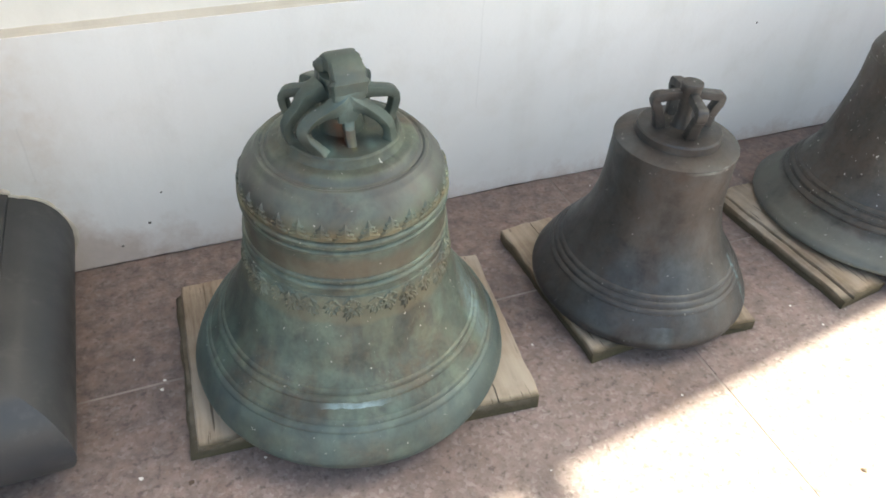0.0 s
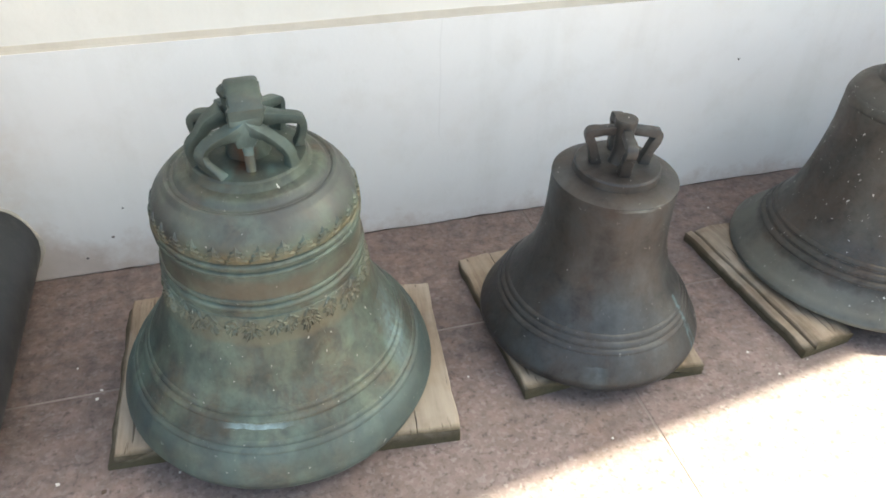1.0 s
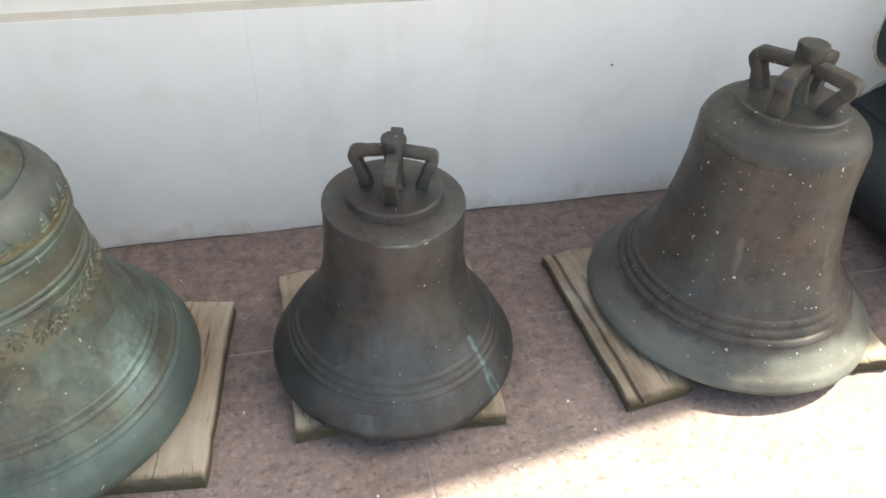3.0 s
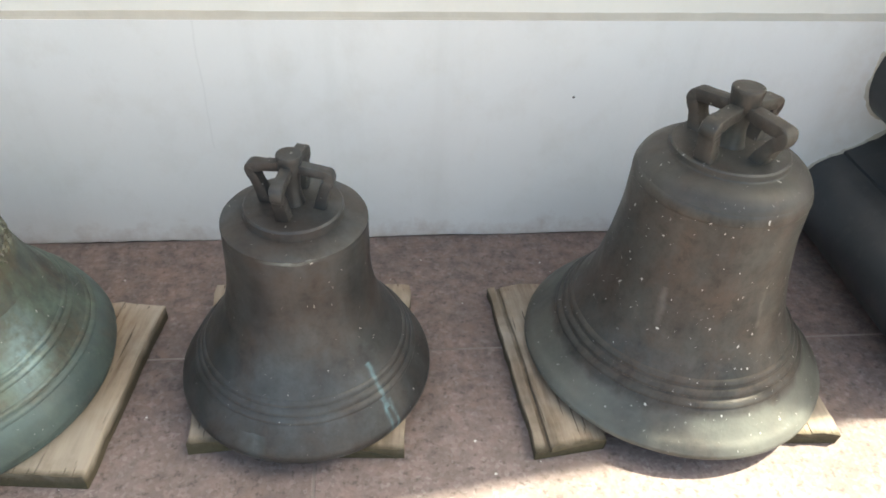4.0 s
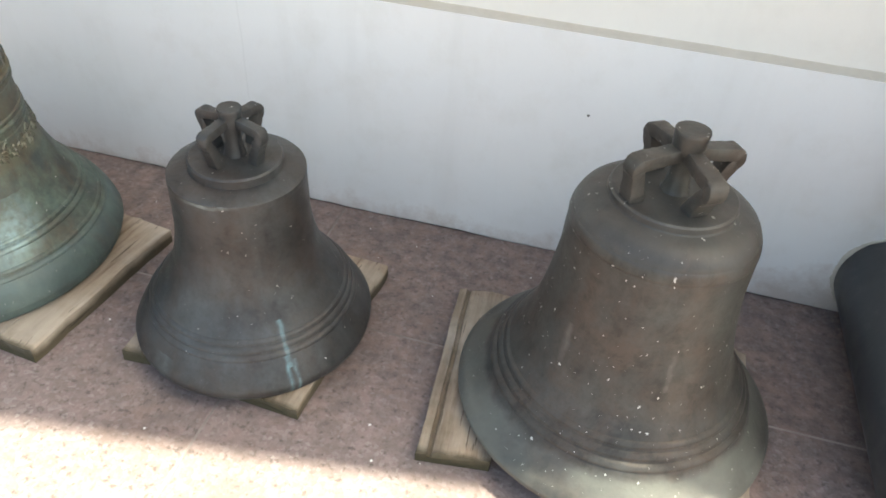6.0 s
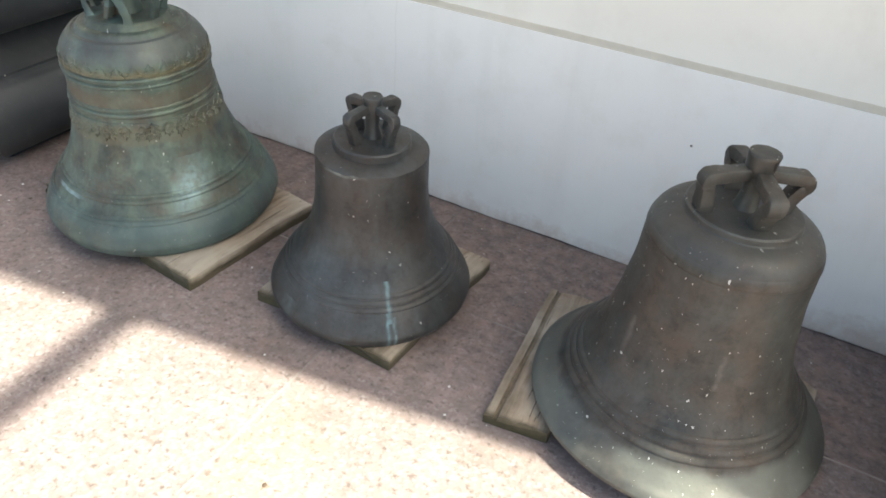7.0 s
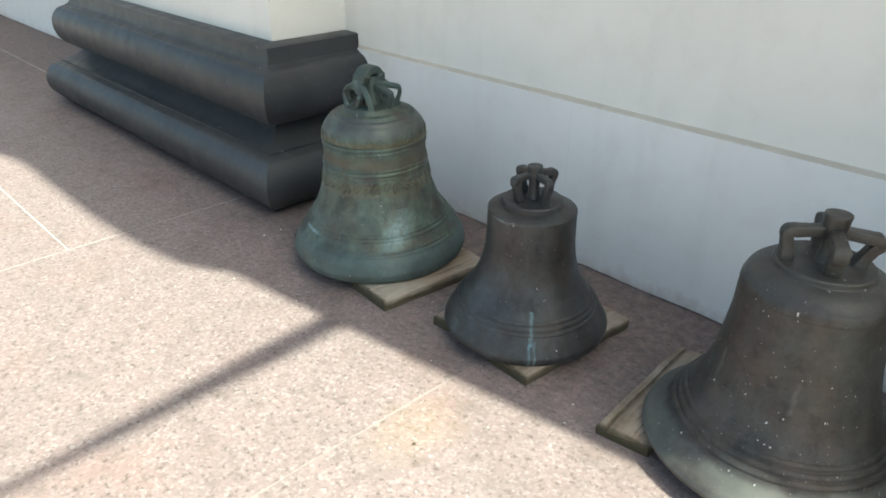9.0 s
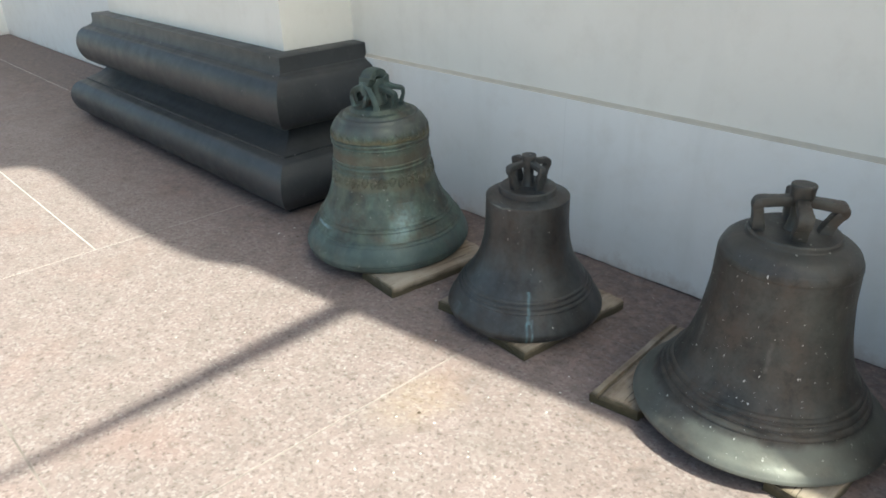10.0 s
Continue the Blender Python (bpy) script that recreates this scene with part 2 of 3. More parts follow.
    # thin drips down a flank: (axis x, axis y, azimuth, top, bottom, half width, colour, strength)
    for ax, ay, turn, top, bottom, half, color, strength in drips:
        wx, wy, wz = m.split(m.shifted(m.world(), m.noise(22.0, co, 4.0, color=True), 0.016))
        wx, wy = m.math("SUBTRACT", wx, ax + 0.008), m.math("SUBTRACT", wy, ay + 0.008)
        c, d = math.cos(radians(turn)), math.sin(radians(turn))
        off = m.math("ABSOLUTE", m.math("SUBTRACT", m.math("MULTIPLY", wy, c), m.math("MULTIPLY", wx, d)))
        fore = m.math("GREATER_THAN", m.math("ADD", m.math("MULTIPLY", wx, c), m.math("MULTIPLY", wy, d)), 0.0)
        span = m.math("MULTIPLY", m.math("LESS_THAN", wz, top), m.math("GREATER_THAN", wz, bottom))
        near = m.math("MULTIPLY", m.math("MULTIPLY", m.ramp(off, (half * 0.4, strength), (half * 1.7, 0.0)), span), fore)
        base = m.mix(m.math("MULTIPLY", near, m.ramp(m.noise(34.0, co, 4.0), (0.36, 0.3), (0.58, 1.0))), base, color)
    m.bump(m.math("ADD", m.math("MULTIPLY", m.noise(24.0, co, 5.0), 0.7), m.math("MULTIPLY", fine, 0.38)), 0.42, 0.004)
    return m.done(base, m.ramp(m.noise(10.0, co, 5.0), (0.32, 0.36 + dull), (0.66, 0.56 + dull)), m.ramp(patch, (0.35, 0.6), (0.65, 0.3)), 0.5)


def wood_material():
    m = Mat("weathered_board")
    co = m.co
    co = m.shifted(co, m.random(), 7.0)
    grain = m.noise(5.0, m.scaled(co, 9.0, 0.7, 9.0), 6.0, 0.65)
    tone = m.ramp(grain, (0.28, (0.15, 0.108, 0.075)), (0.48, (0.265, 0.203, 0.150)), (0.62, (0.335, 0.268, 0.205)), (0.8, (0.235, 0.175, 0.125)))
    tone = m.mix(m.ramp(m.noise(3.5, co, 5.0), (0.45, 0.0), (0.7, 0.6)), tone, (0.44, 0.40, 0.345))
    tone = m.mix(m.ramp(m.noise(5.5, co, 5.0, 0.7), (0.50, 0.0), (0.72, 0.32)), tone, (0.13, 0.105, 0.066))
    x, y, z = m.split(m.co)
    # darker towards the foot of the board, with a ragged upper limit
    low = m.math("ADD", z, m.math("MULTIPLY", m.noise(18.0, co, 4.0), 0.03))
    low_dark = m.ramp(low, (0.034, 0.92), (0.060, 0.0))
    tone = m.mix(low_dark, tone, (0.065, 0.055, 0.035))
    split = m.noise(7.0, m.scaled(co, 16.0, 0.55, 16.0), 3.0, 0.5)
    tone = m.mix(m.ramp(split, (0.655, 0.0), (0.685, 0.7)), tone, (0.035, 0.027, 0.018))
    end = m.math("ADD", y, m.math("MULTIPLY", m.noise(22.0, co, 4.0), 0.030))
    tone = m.mix(m.ramp(end, (0.014, 0.85), (0.030, 0.0)), tone, m.mix(m.noise(45.0, m.co), (0.035, 0.03, 0.018), (0.10, 0.085, 0.05)))
    m.bump(grain, 0.6, 0.004)
    return m.done(tone, 0.85, 0.0, 0.25)


def plain(name, color, rough=0.8, metal=0.0):
    m = Mat(name)
    tone = m.mix(m.noise(40.0, None, 4.0), color, tuple(v * 0.7 for v in color))
    return m.done(tone, rough, metal)


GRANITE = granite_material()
MORTAR = mortar_material()
PLASTER_LOW = plaster_material("white_plaster_plinth", (0.85, 0.836, 0.812), True)
PLASTER_HIGH = plaster_material("cream_plaster_wall", (0.84, 0.81, 0.75), False)
LEDGE = ledge_material()
SLATE = base_paint_material()
WOOD = wood_material()
BRONZE_GREEN = bronze_material("verdigris_bronze", (0.062, 0.074, 0.072), (0.120, 0.098, 0.072), (0.114, 0.160, 0.138), (0.38, 0.62, 0.85), (0.145, 0.172, 0.132), 3.0,
                               # the first mark paints a pale highlight on the lower ring
                               ((0.232, 1.085, 0.238, 0.222, 0.05, (0.30, 0.42, 0.46), 0.9), (0.60, 1.27, 0.36, 0.20, 0.03, (0.24, 0.36, 0.37), 0.7), (0.300, 1.335, 0.808, 0.742, 0.020, (0.105, 0.048, 0.026), 0.9), (0.262, 1.30, 0.825, 0.762, 0.010, (0.12, 0.20, 0.195), 0.75), (0.312, 1.305, 0.885, 0.800, 0.020, (0.12, 0.185, 0.185), 0.8), (0.352, 1.295, 0.820, 0.765, 0.010, (0.11, 0.18, 0.175), 0.6), (0.314, 1.29, 0.82, 0.742, 0.005, (0.15, 0.15, 0.09), 0.8)),
                               ((0.622, 0.655, (0.19, 0.15, 0.075), 0.65), (0.40, 0.475, (0.165, 0.145, 0.095), 0.45), (0.522, 0.58, (0.125, 0.093, 0.066), 0.5), (0.658, 0.738, (0.098, 0.104, 0.106), 0.75), (0.755, 1.2, (0.050, 0.084, 0.084), 0.55), (0.04, 0.20, (0.105, 0.155, 0.160), 0.5)), 0.8, (), 0.85, 0.06, (0.168, 0.212, 0.168))
BRONZE_DARK = bronze_material("dark_brown_bronze", (0.041, 0.043, 0.045), (0.057, 0.048, 0.044), (0.082, 0.097, 0.103), (0.48, 0.70, 0.6), (0.078, 0.080, 0.080), 11.0,
                              ((1.12, 1.12, 0.13, 0.05, 0.02, (0.16, 0.21, 0.225), 0.3), (1.24, 1.245, 0.556, 0.548, 0.045, (0.25, 0.29, 0.28), 0.55)), (), 0.60,
                              ((1.229, 1.401, -46, 0.238, 0.130, 0.0050, (0.15, 0.25, 0.28), 0.7), (1.229, 1.401, -47.5, 0.160, 0.050, 0.0035, (0.15, 0.27, 0.31), 0.75), (1.229, 1.401, -44, 0.145, 0.050, 0.0032, (0.17, 0.28, 0.31), 0.75)), 0.35, 0.02)
BRONZE_BROWN = bronze_material("brown_bronze", (0.053, 0.053, 0.050), (0.076, 0.062, 0.053), (0.105, 0.118, 0.106), (0.52, 0.74, 0.55), (0.092, 0.089, 0.080), 23.0,
                               ((2.05, 1.24, 0.70, 0.62, 0.006, (0.24, 0.24, 0.22), 0.5), (2.10, 1.26, 0.42, 0.28, 0.006, (0.20, 0.19, 0.17), 0.45), (2.33, 1.22, 0.45, 0.33, 0.005, (0.22, 0.21, 0.19), 0.4)),
                               ((0.04, 0.150, (0.19, 0.20, 0.178), 0.6), (0.625, 0.720, (0.080, 0.080, 0.078), 0.6)), 1.0, (), 0.40, 0.05)
CHIP = plain("dark_plaster_chip", (0.20, 0.18, 0.16))
DROPPING = plain("white_dropping", (0.75, 0.74, 0.70))
DEBRIS = plain("dry_leaf_debris", (0.10, 0.07, 0.05))
STEEL = plain("grey_painted_steel", (0.20, 0.20, 0.20), 0.5)


# ---- mesh helpers ----
def finish(name, bm, material, smooth=False):
    me = bpy.data.meshes.new(name)
    bmesh.ops.recalc_face_normals(bm, faces=bm.faces)
    bm.to_mesh(me)
    bm.free()
    me.materials.append(material)
    if smooth:
        for p in me.polygons:
            p.use_smooth = True
        me.set_sharp_from_angle(angle=radians(34))
    return me


def part(name, bm, material, parent=None, label="", smooth=False):
    ob = new(name, finish(name, bm, material, smooth))
    if parent:
        ob.parent = parent
    if label:
        ob["label"] = label
    return ob


def block(bm, x0, x1, y0, y1, z0, z1, bevel=0.0):
    """A box between two corners, its edges rounded off."""
    made = bmesh.ops.create_cube(bm, size=1.0)["verts"]
    for v in made:
        v.co = Vector((x0 + (v.co.x + 0.5) * (x1 - x0), y0 + (v.co.y + 0.5) * (y1 - y0), z0 + (v.co.z + 0.5) * (z1 - z0)))
    if bevel:
        bmesh.ops.bevel(bm, geom=list({e for v in made for e in v.link_edges}), offset=bevel, segments=2, affect="EDGES", profile=0.6)


def lathe(bm, profile, steps=128, wobble=0.0):
    """A closed outline of (radius, height), turned about z."""
    rings = []
    for r, z in profile:
        if r <= 0:
            rings.append([bm.verts.new((0, 0, z))])
        else:
            ring = []
            for k in range(steps):
                a = 2 * math.pi * k / steps
                d = 1 + wobble * noise.noise((3 * math.cos(a), 3 * math.sin(a), 9 * z))
                ring.append(bm.verts.new((r * d * math.cos(a), r * d * math.sin(a), z)))
            rings.append(ring)
    for a, b in zip(rings, rings[1:]):
        if len(a) == 1 and len(b) == 1:
            continue
        for k in range(steps):
            n = (k + 1) % steps
            quad = [a[k % len(a)], a[n % len(a)], b[n % len(b)], b[k % len(b)]]
            face = list(dict.fromkeys(quad))
            if len(face) > 2:
                bm.faces.new(face)


def sweep(bm, points, sizes, sides=10, flat=1.0):
    """A bar along points; sizes are (across, through) half widths; squarish with rounded corners."""
    pts = [Vector(p) for p in points]
    rings = []
    for k, p in enumerate(pts):
        ahead = (pts[min(k + 1, len(pts) - 1)] - pts[max(k - 1, 0)]).normalized()
        side = Vector((-p.y, p.x, 0)) if Vector((p.x, p.y, 0)).length > 0.02 else Vector((-pts[0].y, pts[0].x, 0))
        side = (side - ahead * side.dot(ahead)).normalized()
        up = ahead.cross(side)
        a, b = sizes[k] if isinstance(sizes, list) else sizes
        ring = []
        for s in range(sides):
            g = 2 * math.pi * (s + 0.5) / sides
            c, d = math.cos(g), math.sin(g)
            c, d = math.copysign(abs(c) ** 0.55, c), math.copysign(abs(d) ** 0.55, d)
            ring.append(bm.verts.new(p + side * c * a + up * d * b))
        rings.append(ring)
    for a, b in zip(rings, rings[1:]):
        for s in range(sides):
            n = (s + 1) % sides
            bm.faces.new((a[s], a[n], b[n], b[s]))
    bm.faces.new(rings[0])
    bm.faces.new(rings[-1][::-1])


def curve_points(keys, steps=6):
    """A smooth line through keys."""
    pts = [Vector(k) for k in keys]
    ext = [pts[0] * 2 - pts[1], *pts, pts[-1] * 2 - pts[-2]]
    out = []
    for k in range(len(pts) - 1):
        p0, p1, p2, p3 = ext[k:k + 4]
        for s in range(steps):
            u = s / steps
            out.append(0.5 * ((2 * p1) + (p2 - p0) * u + (2 * p0 - 5 * p1 + 4 * p2 - p3) * u * u + (3 * p1 - p0 - 3 * p2 + p3) * u ** 3))
    return out + [pts[-1]]


# ---- wall, pilasters ----
WALL_Y, WALL_TOP = 2.02, 14.0


def moulded(bm, x0, x1, y0, y1, profile, side=1.0):
    """A pier whose right, front and left sides carry one profile of (outward, height), mitred at the corners; its back at y1. side widens the profile of the flanks."""
    rings = []
    for o, z in profile:
        u = o * side
        rings.append([bm.verts.new(c) for c in ((x1 + u, y1, z), (x1 + u, y0 - o, z), (x0 - u, y0 - o, z), (x0 - u, y1, z))])
    for a, b in zip(rings, rings[1:]):
        for k in range(3):
            bm.faces.new((a[k], a[k + 1], b[k + 1], b[k]))
        bm.faces.new((a[3], a[0], b[0], b[3]))
    bm.faces.new(rings[0])
    bm.faces.new(rings[-1])


def arc(cx, cz, rx, rz, a0, a1, n):
    return [(cx + rx * math.cos(radians(a0 + (a1 - a0) * k / n)), cz + rz * math.sin(radians(a0 + (a1 - a0) * k / n))) for k in range(n + 1)]


BASE_PROFILE = ([(0.238, 0.0), (0.238, 0.018)] + arc(0.225, 0.163, 0.115, 0.146, -80, 82, 16)
                + [(0.232, 0.312), (0.222, 0.316), (0.222, 0.326), (0.205, 0.332), (0.165, 0.354), (0.125, 0.378), (0.095, 0.404), (0.082, 0.430), (0.085, 0.450)]
                + arc(0.135, 0.598, 0.099, 0.150, -118, 84, 16)
                + [(0.138, 0.755), (0.121, 0.764), (0.112, 0.786), (0.108, 0.845), (0.100, 0.850), (0.0, 0.852)])
SIDE = 1.07
CAPITAL = [(0.0, 6.6), (0.0, 7.3), (0.05, 7.5), (0.09, 7.8), (0.09, 8.3), (0.06, 8.9), (-0.04, 9.3), (-0.08, 10.4), (-0.05, 10.8), (0.06, 10.9), (0.06, 11.3), (0.0, 11.6)]


def pilaster(name, x0, x1, y0):
    ob = tagged(new(name), "white plastered pilaster on a moulded slate-grey base against the wall", "pilaster", kind="structure")
    bm = bmesh.new()
    moulded(bm, x0, x1, y0, WALL_Y + 0.15, BASE_PROFILE, SIDE)
    part("moulded_base", bm, SLATE, ob, "dark slate-grey painted moulded pilaster base", True)
    bm = bmesh.new()
    moulded(bm, x0, x1, y0, WALL_Y + 0.15, [(0.0, 0.853), (0.0, 6.6)])
    part("shaft", bm, PLASTER_HIGH, ob, "cream white plastered pilaster shaft")
    bm = bmesh.new()
    moulded(bm, x0, x1, y0, WALL_Y + 0.15, CAPITAL + [(0.0, WALL_TOP)])
    part("capital", bm, PLASTER_HIGH, ob)
    return ob


pilaster("pilaster_1", -3.35, -0.738, 1.545)
pilaster("pilaster_2", 3.222, 5.2, 1.53)


def wall(name, x0, x1, y):
    ob = tagged(new(name), "white plastered building wall with a low plinth and a dirty ledge", "wall", kind="structure")
    bm = bmesh.new()
    # the foot of the plaster stops unevenly just over the paving
    n = max(2, int((x1 - x0) / 0.03))
    cols = []
    for k in range(n + 1):
        x = x0 + (x1 - x0) * k / n
        foot = 0.003 + 0.004 * noise.noise((x * 4, 1.0, y)) + 0.003 * noise.noise((x * 17, 5.0, y))
        cols.append([bm.verts.new(c) for c in ((x, y + 0.03, max(foot, 0.001)), (x, y + 0.002, max(foot, 0.001)), (x, y, foot + 0.006), (x, y, 0.767), (x, y + 0.5, 0.767))])
    for a, b in zip(cols, cols[1:]):
        for k in range(4):
            bm.faces.new((a[k], a[k + 1], b[k + 1], b[k]))
    block(bm, x0, x1, y + 0.03, y + 0.5, -0.02, 0.763)
    part("plinth", bm, PLASTER_LOW, ob, "bluish white plastered plinth with splashed dirt")
    bm = bmesh.new()
    rings = []
    for k in range(n + 1):
        x = x0 + (x1 - x0) * k / n
        low = 0.7672 + 0.0010 * noise.noise((x * 9, 2.0, y))
        high = 0.785 + 0.0030 * noise.noise((x * 1.7, 8.0, y)) + 0.0016 * noise.noise((x * 12, 4.0, y))
        rings.append([bm.verts.new((x, c[0], c[1])) for c in ((y + 0.003, low), (y + 0.010, low + 0.005), (y + 0.019, high), (y + 0.5, high), (y + 0.5, 0.7672))])
    for p, q in zip(rings, rings[1:]):
        for k in range(5):
            bm.faces.new((p[k], p[(k + 1) % 5], q[(k + 1) % 5], q[k]))
    bm.faces.new(rings[0]), bm.faces.new(rings[-1])
    part("ledge", bm, LEDGE, ob, "narrow sloping ledge grey with dirt")
    bm = bmesh.new()
    block(bm, x0, x1, y + 0.0205, y + 0.5, 0.7675, WALL_TOP)
    part("upper_wall", bm, PLASTER_HIGH, ob, "cream white plastered upper wall")
    return ob


wall_mid = wall("wall_1", -0.745, 3.21, WALL_Y)
wall("wall_2", -9.1, -3.34, WALL_Y + 0.1)
bm = bmesh.new()
block(bm, 4.7, 5.18, 2.16, 14.0, -0.02, WALL_TOP)
tagged(part("wall_3", bm, PLASTER_HIGH), "white plastered side wall of the building", "wall", kind="structure")
bm = bmesh.new()
block(bm, -14.0, -9.1, 1.0, 2.6, -0.02, WALL_TOP)
tagged(part("wall_4", bm, PLASTER_LOW), "white plastered return of the building wall", "wall", kind="structure")

def ragged_rim(face_x, side, seed):
    """Broken plaster left standing along the outline of a base where it meets the wall; side is +1 where the base lies to the left."""
    bm = bmesh.new()
    line = [p for p in BASE_PROFILE if 0.03 < p[1] < 0.70]
    dense = []
    for (o0, z0), (o1, z1) in zip(line, line[1:]):
        n = max(1, int(math.hypot(o1 - o0, z1 - z0) / 0.008))
        dense += [(o0 + (o1 - o0) * k / n, z0 + (z1 - z0) * k / n) for k in range(n)]
    rings = []
    for k, (o, z) in enumerate(dense):
        a, b = dense[max(k - 1, 0)], dense[min(k + 1, len(dense) - 1)]
        t = Vector((b[0] - a[0], b[1] - a[1])).normalized()
        out = Vector((t.y, -t.x))
        w = max(0.003, 0.010 + 0.014 * noise.noise((k * 0.11, seed, 0.0)) + 0.007 * noise.noise((k * 0.55, seed, 3.0)))
        h = 0.005 + 0.004 * noise.noise((k * 0.4, seed, 7.0))
        ring = []
        for u, v in ((-0.006, 0.0), (-0.006, h), (w * 0.5, h * 0.9), (w, 0.0)):
            q = Vector((o, z)) + out * u
            ring.append(bm.verts.new((face_x + side * SIDE * q.x, WALL_Y + 0.001 - v, q.y)))
        rings.append(ring)
    for a, b in zip(rings, rings[1:]):
        for k in range(3):
            bm.faces.new((a[k], a[k + 1], b[k + 1], b[k]))
    part("plaster_rim", bm, LEDGE, wall_mid, "ragged broken edge of plaster")


ragged_rim(-0.738, 1, 2.0)
ragged_rim(3.222, -1, 9.0)

# the pole that throws the thin shadow across the paving
RUN = 5.2 - 0.60
bm = bmesh.new()
sweep(bm, [(5.225, 1.70, 0.0), (5.255, 1.2, 0.0), (5.40, -1.2, 0.0), (5.60, -4.5, 0.0)], (0.048, 0.048), 10)
pole = part("overhead_pole", bm, STEEL)
pole.location.z = RUN * math.tan(SUN_UP) * math.hypot(1, SUN_SLOPE)
tagged(pole, "slim grey steel pole fixed high to the pilaster", "pole")

# ---- bells ----
def leaf_mesh(profile, foot):
    """A broad pointed palmette standing off the bell, with a midrib and cut edges."""
    bm = bmesh.new()
    half = [(0.0, 0.0), (0.012, -0.001), (0.0245, -0.001), (0.0240, 0.007), (0.0175, 0.011), (0.0190, 0.018), (0.0125, 0.021), (0.0135, 0.028), (0.0070, 0.031), (0.0, 0.043)]

    def at(z):
        return radius_at(profile, foot) - radius_at(profile, foot + z)

    spine = [bm.verts.new((0, at(z) - d, z)) for z, d in ((0.000, 0.0050), (0.012, 0.0058), (0.022, 0.0056), (0.031, 0.0047), (0.040, 0.0026))]
    heel = bm.verts.new((0, 0.001, -0.001))
    for side in (1, -1):
        rim = [bm.verts.new((side * x, at(z) + 0.001, z)) for x, z in half[1:]]
        top = [bm.verts.new((side * x * 0.80, at(z) - (0.0046 if k % 2 == 0 else 0.0026), z * 0.93)) for k, (x, z) in enumerate(half[1:-1])]
        for k in range(len(top) - 1):
            bm.faces.new((rim[k], rim[k + 1], top[k + 1], top[k]))
        for k, (i, j) in enumerate(((0, 0), (0, 1), (1, 2), (2, 2), (2, 3), (3, 3), (3, 4))):
            bm.faces.new((top[k], top[k + 1], spine[j]) if i == j else (top[k], top[k + 1], spine[j], spine[i]))
        bm.faces.new((rim[-2], rim[-1], spine[-1], top[-1]))
        bm.faces.new((rim[0], top[0], spine[0], heel))
    bmesh.ops.recalc_face_normals(bm, faces=bm.faces[:])
    return finish("leaf", bm, BRONZE_GREEN)


def scroll_mesh(profile, foot, wide, tall, turned):
    """A curling acanthus leaf with a hollow middle, leaning to one side."""
    bm = bmesh.new()
    half = [(0.0, 0.0), (0.005, 0.010), (0.0125, 0.008), (0.010, 0.019), (0.019, 0.020), (0.0145, 0.030), (0.0205, 0.036), (0.012, 0.042), (0.006, 0.047), (0.0, 0.049)]
    outline = [(x * wide + turned * z * 0.35, z * tall) for x, z in half + [(-x, z) for x, z in reversed(half[1:-1])]]

    def at(z):
        return radius_at(profile, foot) - radius_at(profile, foot + z)

    cx, cz = turned * 0.010 * tall, 0.028 * tall
    rim = [bm.verts.new((x, at(z) + 0.001, z)) for x, z in outline]
    top = [bm.verts.new((cx + (x - cx) * 0.78, at(cz + (z - cz) * 0.80) - 0.0042 - 0.0022 * (k % 2), cz + (z - cz) * 0.80)) for k, (x, z) in enumerate(outline)]
    low = [bm.verts.new((cx + (x - cx) * 0.34, at(cz + (z - cz) * 0.36) - 0.0018, cz + (z - cz) * 0.36)) for x, z in outline]
    mid = bm.verts.new((cx, at(cz) - 0.0046, cz))
    for k in range(len(rim)):
        n = (k + 1) % len(rim)
        bm.faces.new((rim[k], rim[n], top[n], top[k]))
        bm.faces.new((top[k], top[n], low[n], low[k]))
        bm.faces.new((low[k], low[n], mid))
    return finish("acanthus_leaf", bm, BRONZE_GREEN)


def radius_at(profile, z):
    for (r0, z0), (r1, z1) in zip(profile, profile[1:]):
        if z0 <= z <= z1 and z1 > z0:
            return r0 + (r1 - r0) * (z - z0) / (z1 - z0)
    return profile[-1][0]


def bell_body(profile, material, parent, thick):
    inner = [(max(r - thick - 0.02 * max(0.0, 1 - abs(z - 0.09) / 0.12), 0.03), z - 0.006) for r, z in profile if z > profile[0][1] + 0.01 and r > 0.17]
    low = profile[0]
    top = inner[-1]
    outline = [(0.0, top[1] - 0.01), (top[0] * 0.9, top[1] - 0.008)] + inner[::-1] + [(low[0] - 0.03, low[1] + 0.001)] + profile
    bm = bmesh.new()
    lathe(bm, outline, 144, 0.004)
    body = part("bell_body", bm, material, parent, smooth=True)
    return body


def canon(az, keys, sizes, material, parent, square=0.3):
    """One of the loops of a bell's crown, in the upright plane at the azimuth az: keys are (out, up)."""
    a = radians(az)
    flat = curve_points([(k[0], 0, k[1]) for k in keys], 5)
    pts = [Vector((p.x * math.cos(a), p.x * math.sin(a), p.z)) for p in flat]
    return strap(pts, Vector((-math.sin(a), math.cos(a), 0)), sizes, material, parent, square, az)


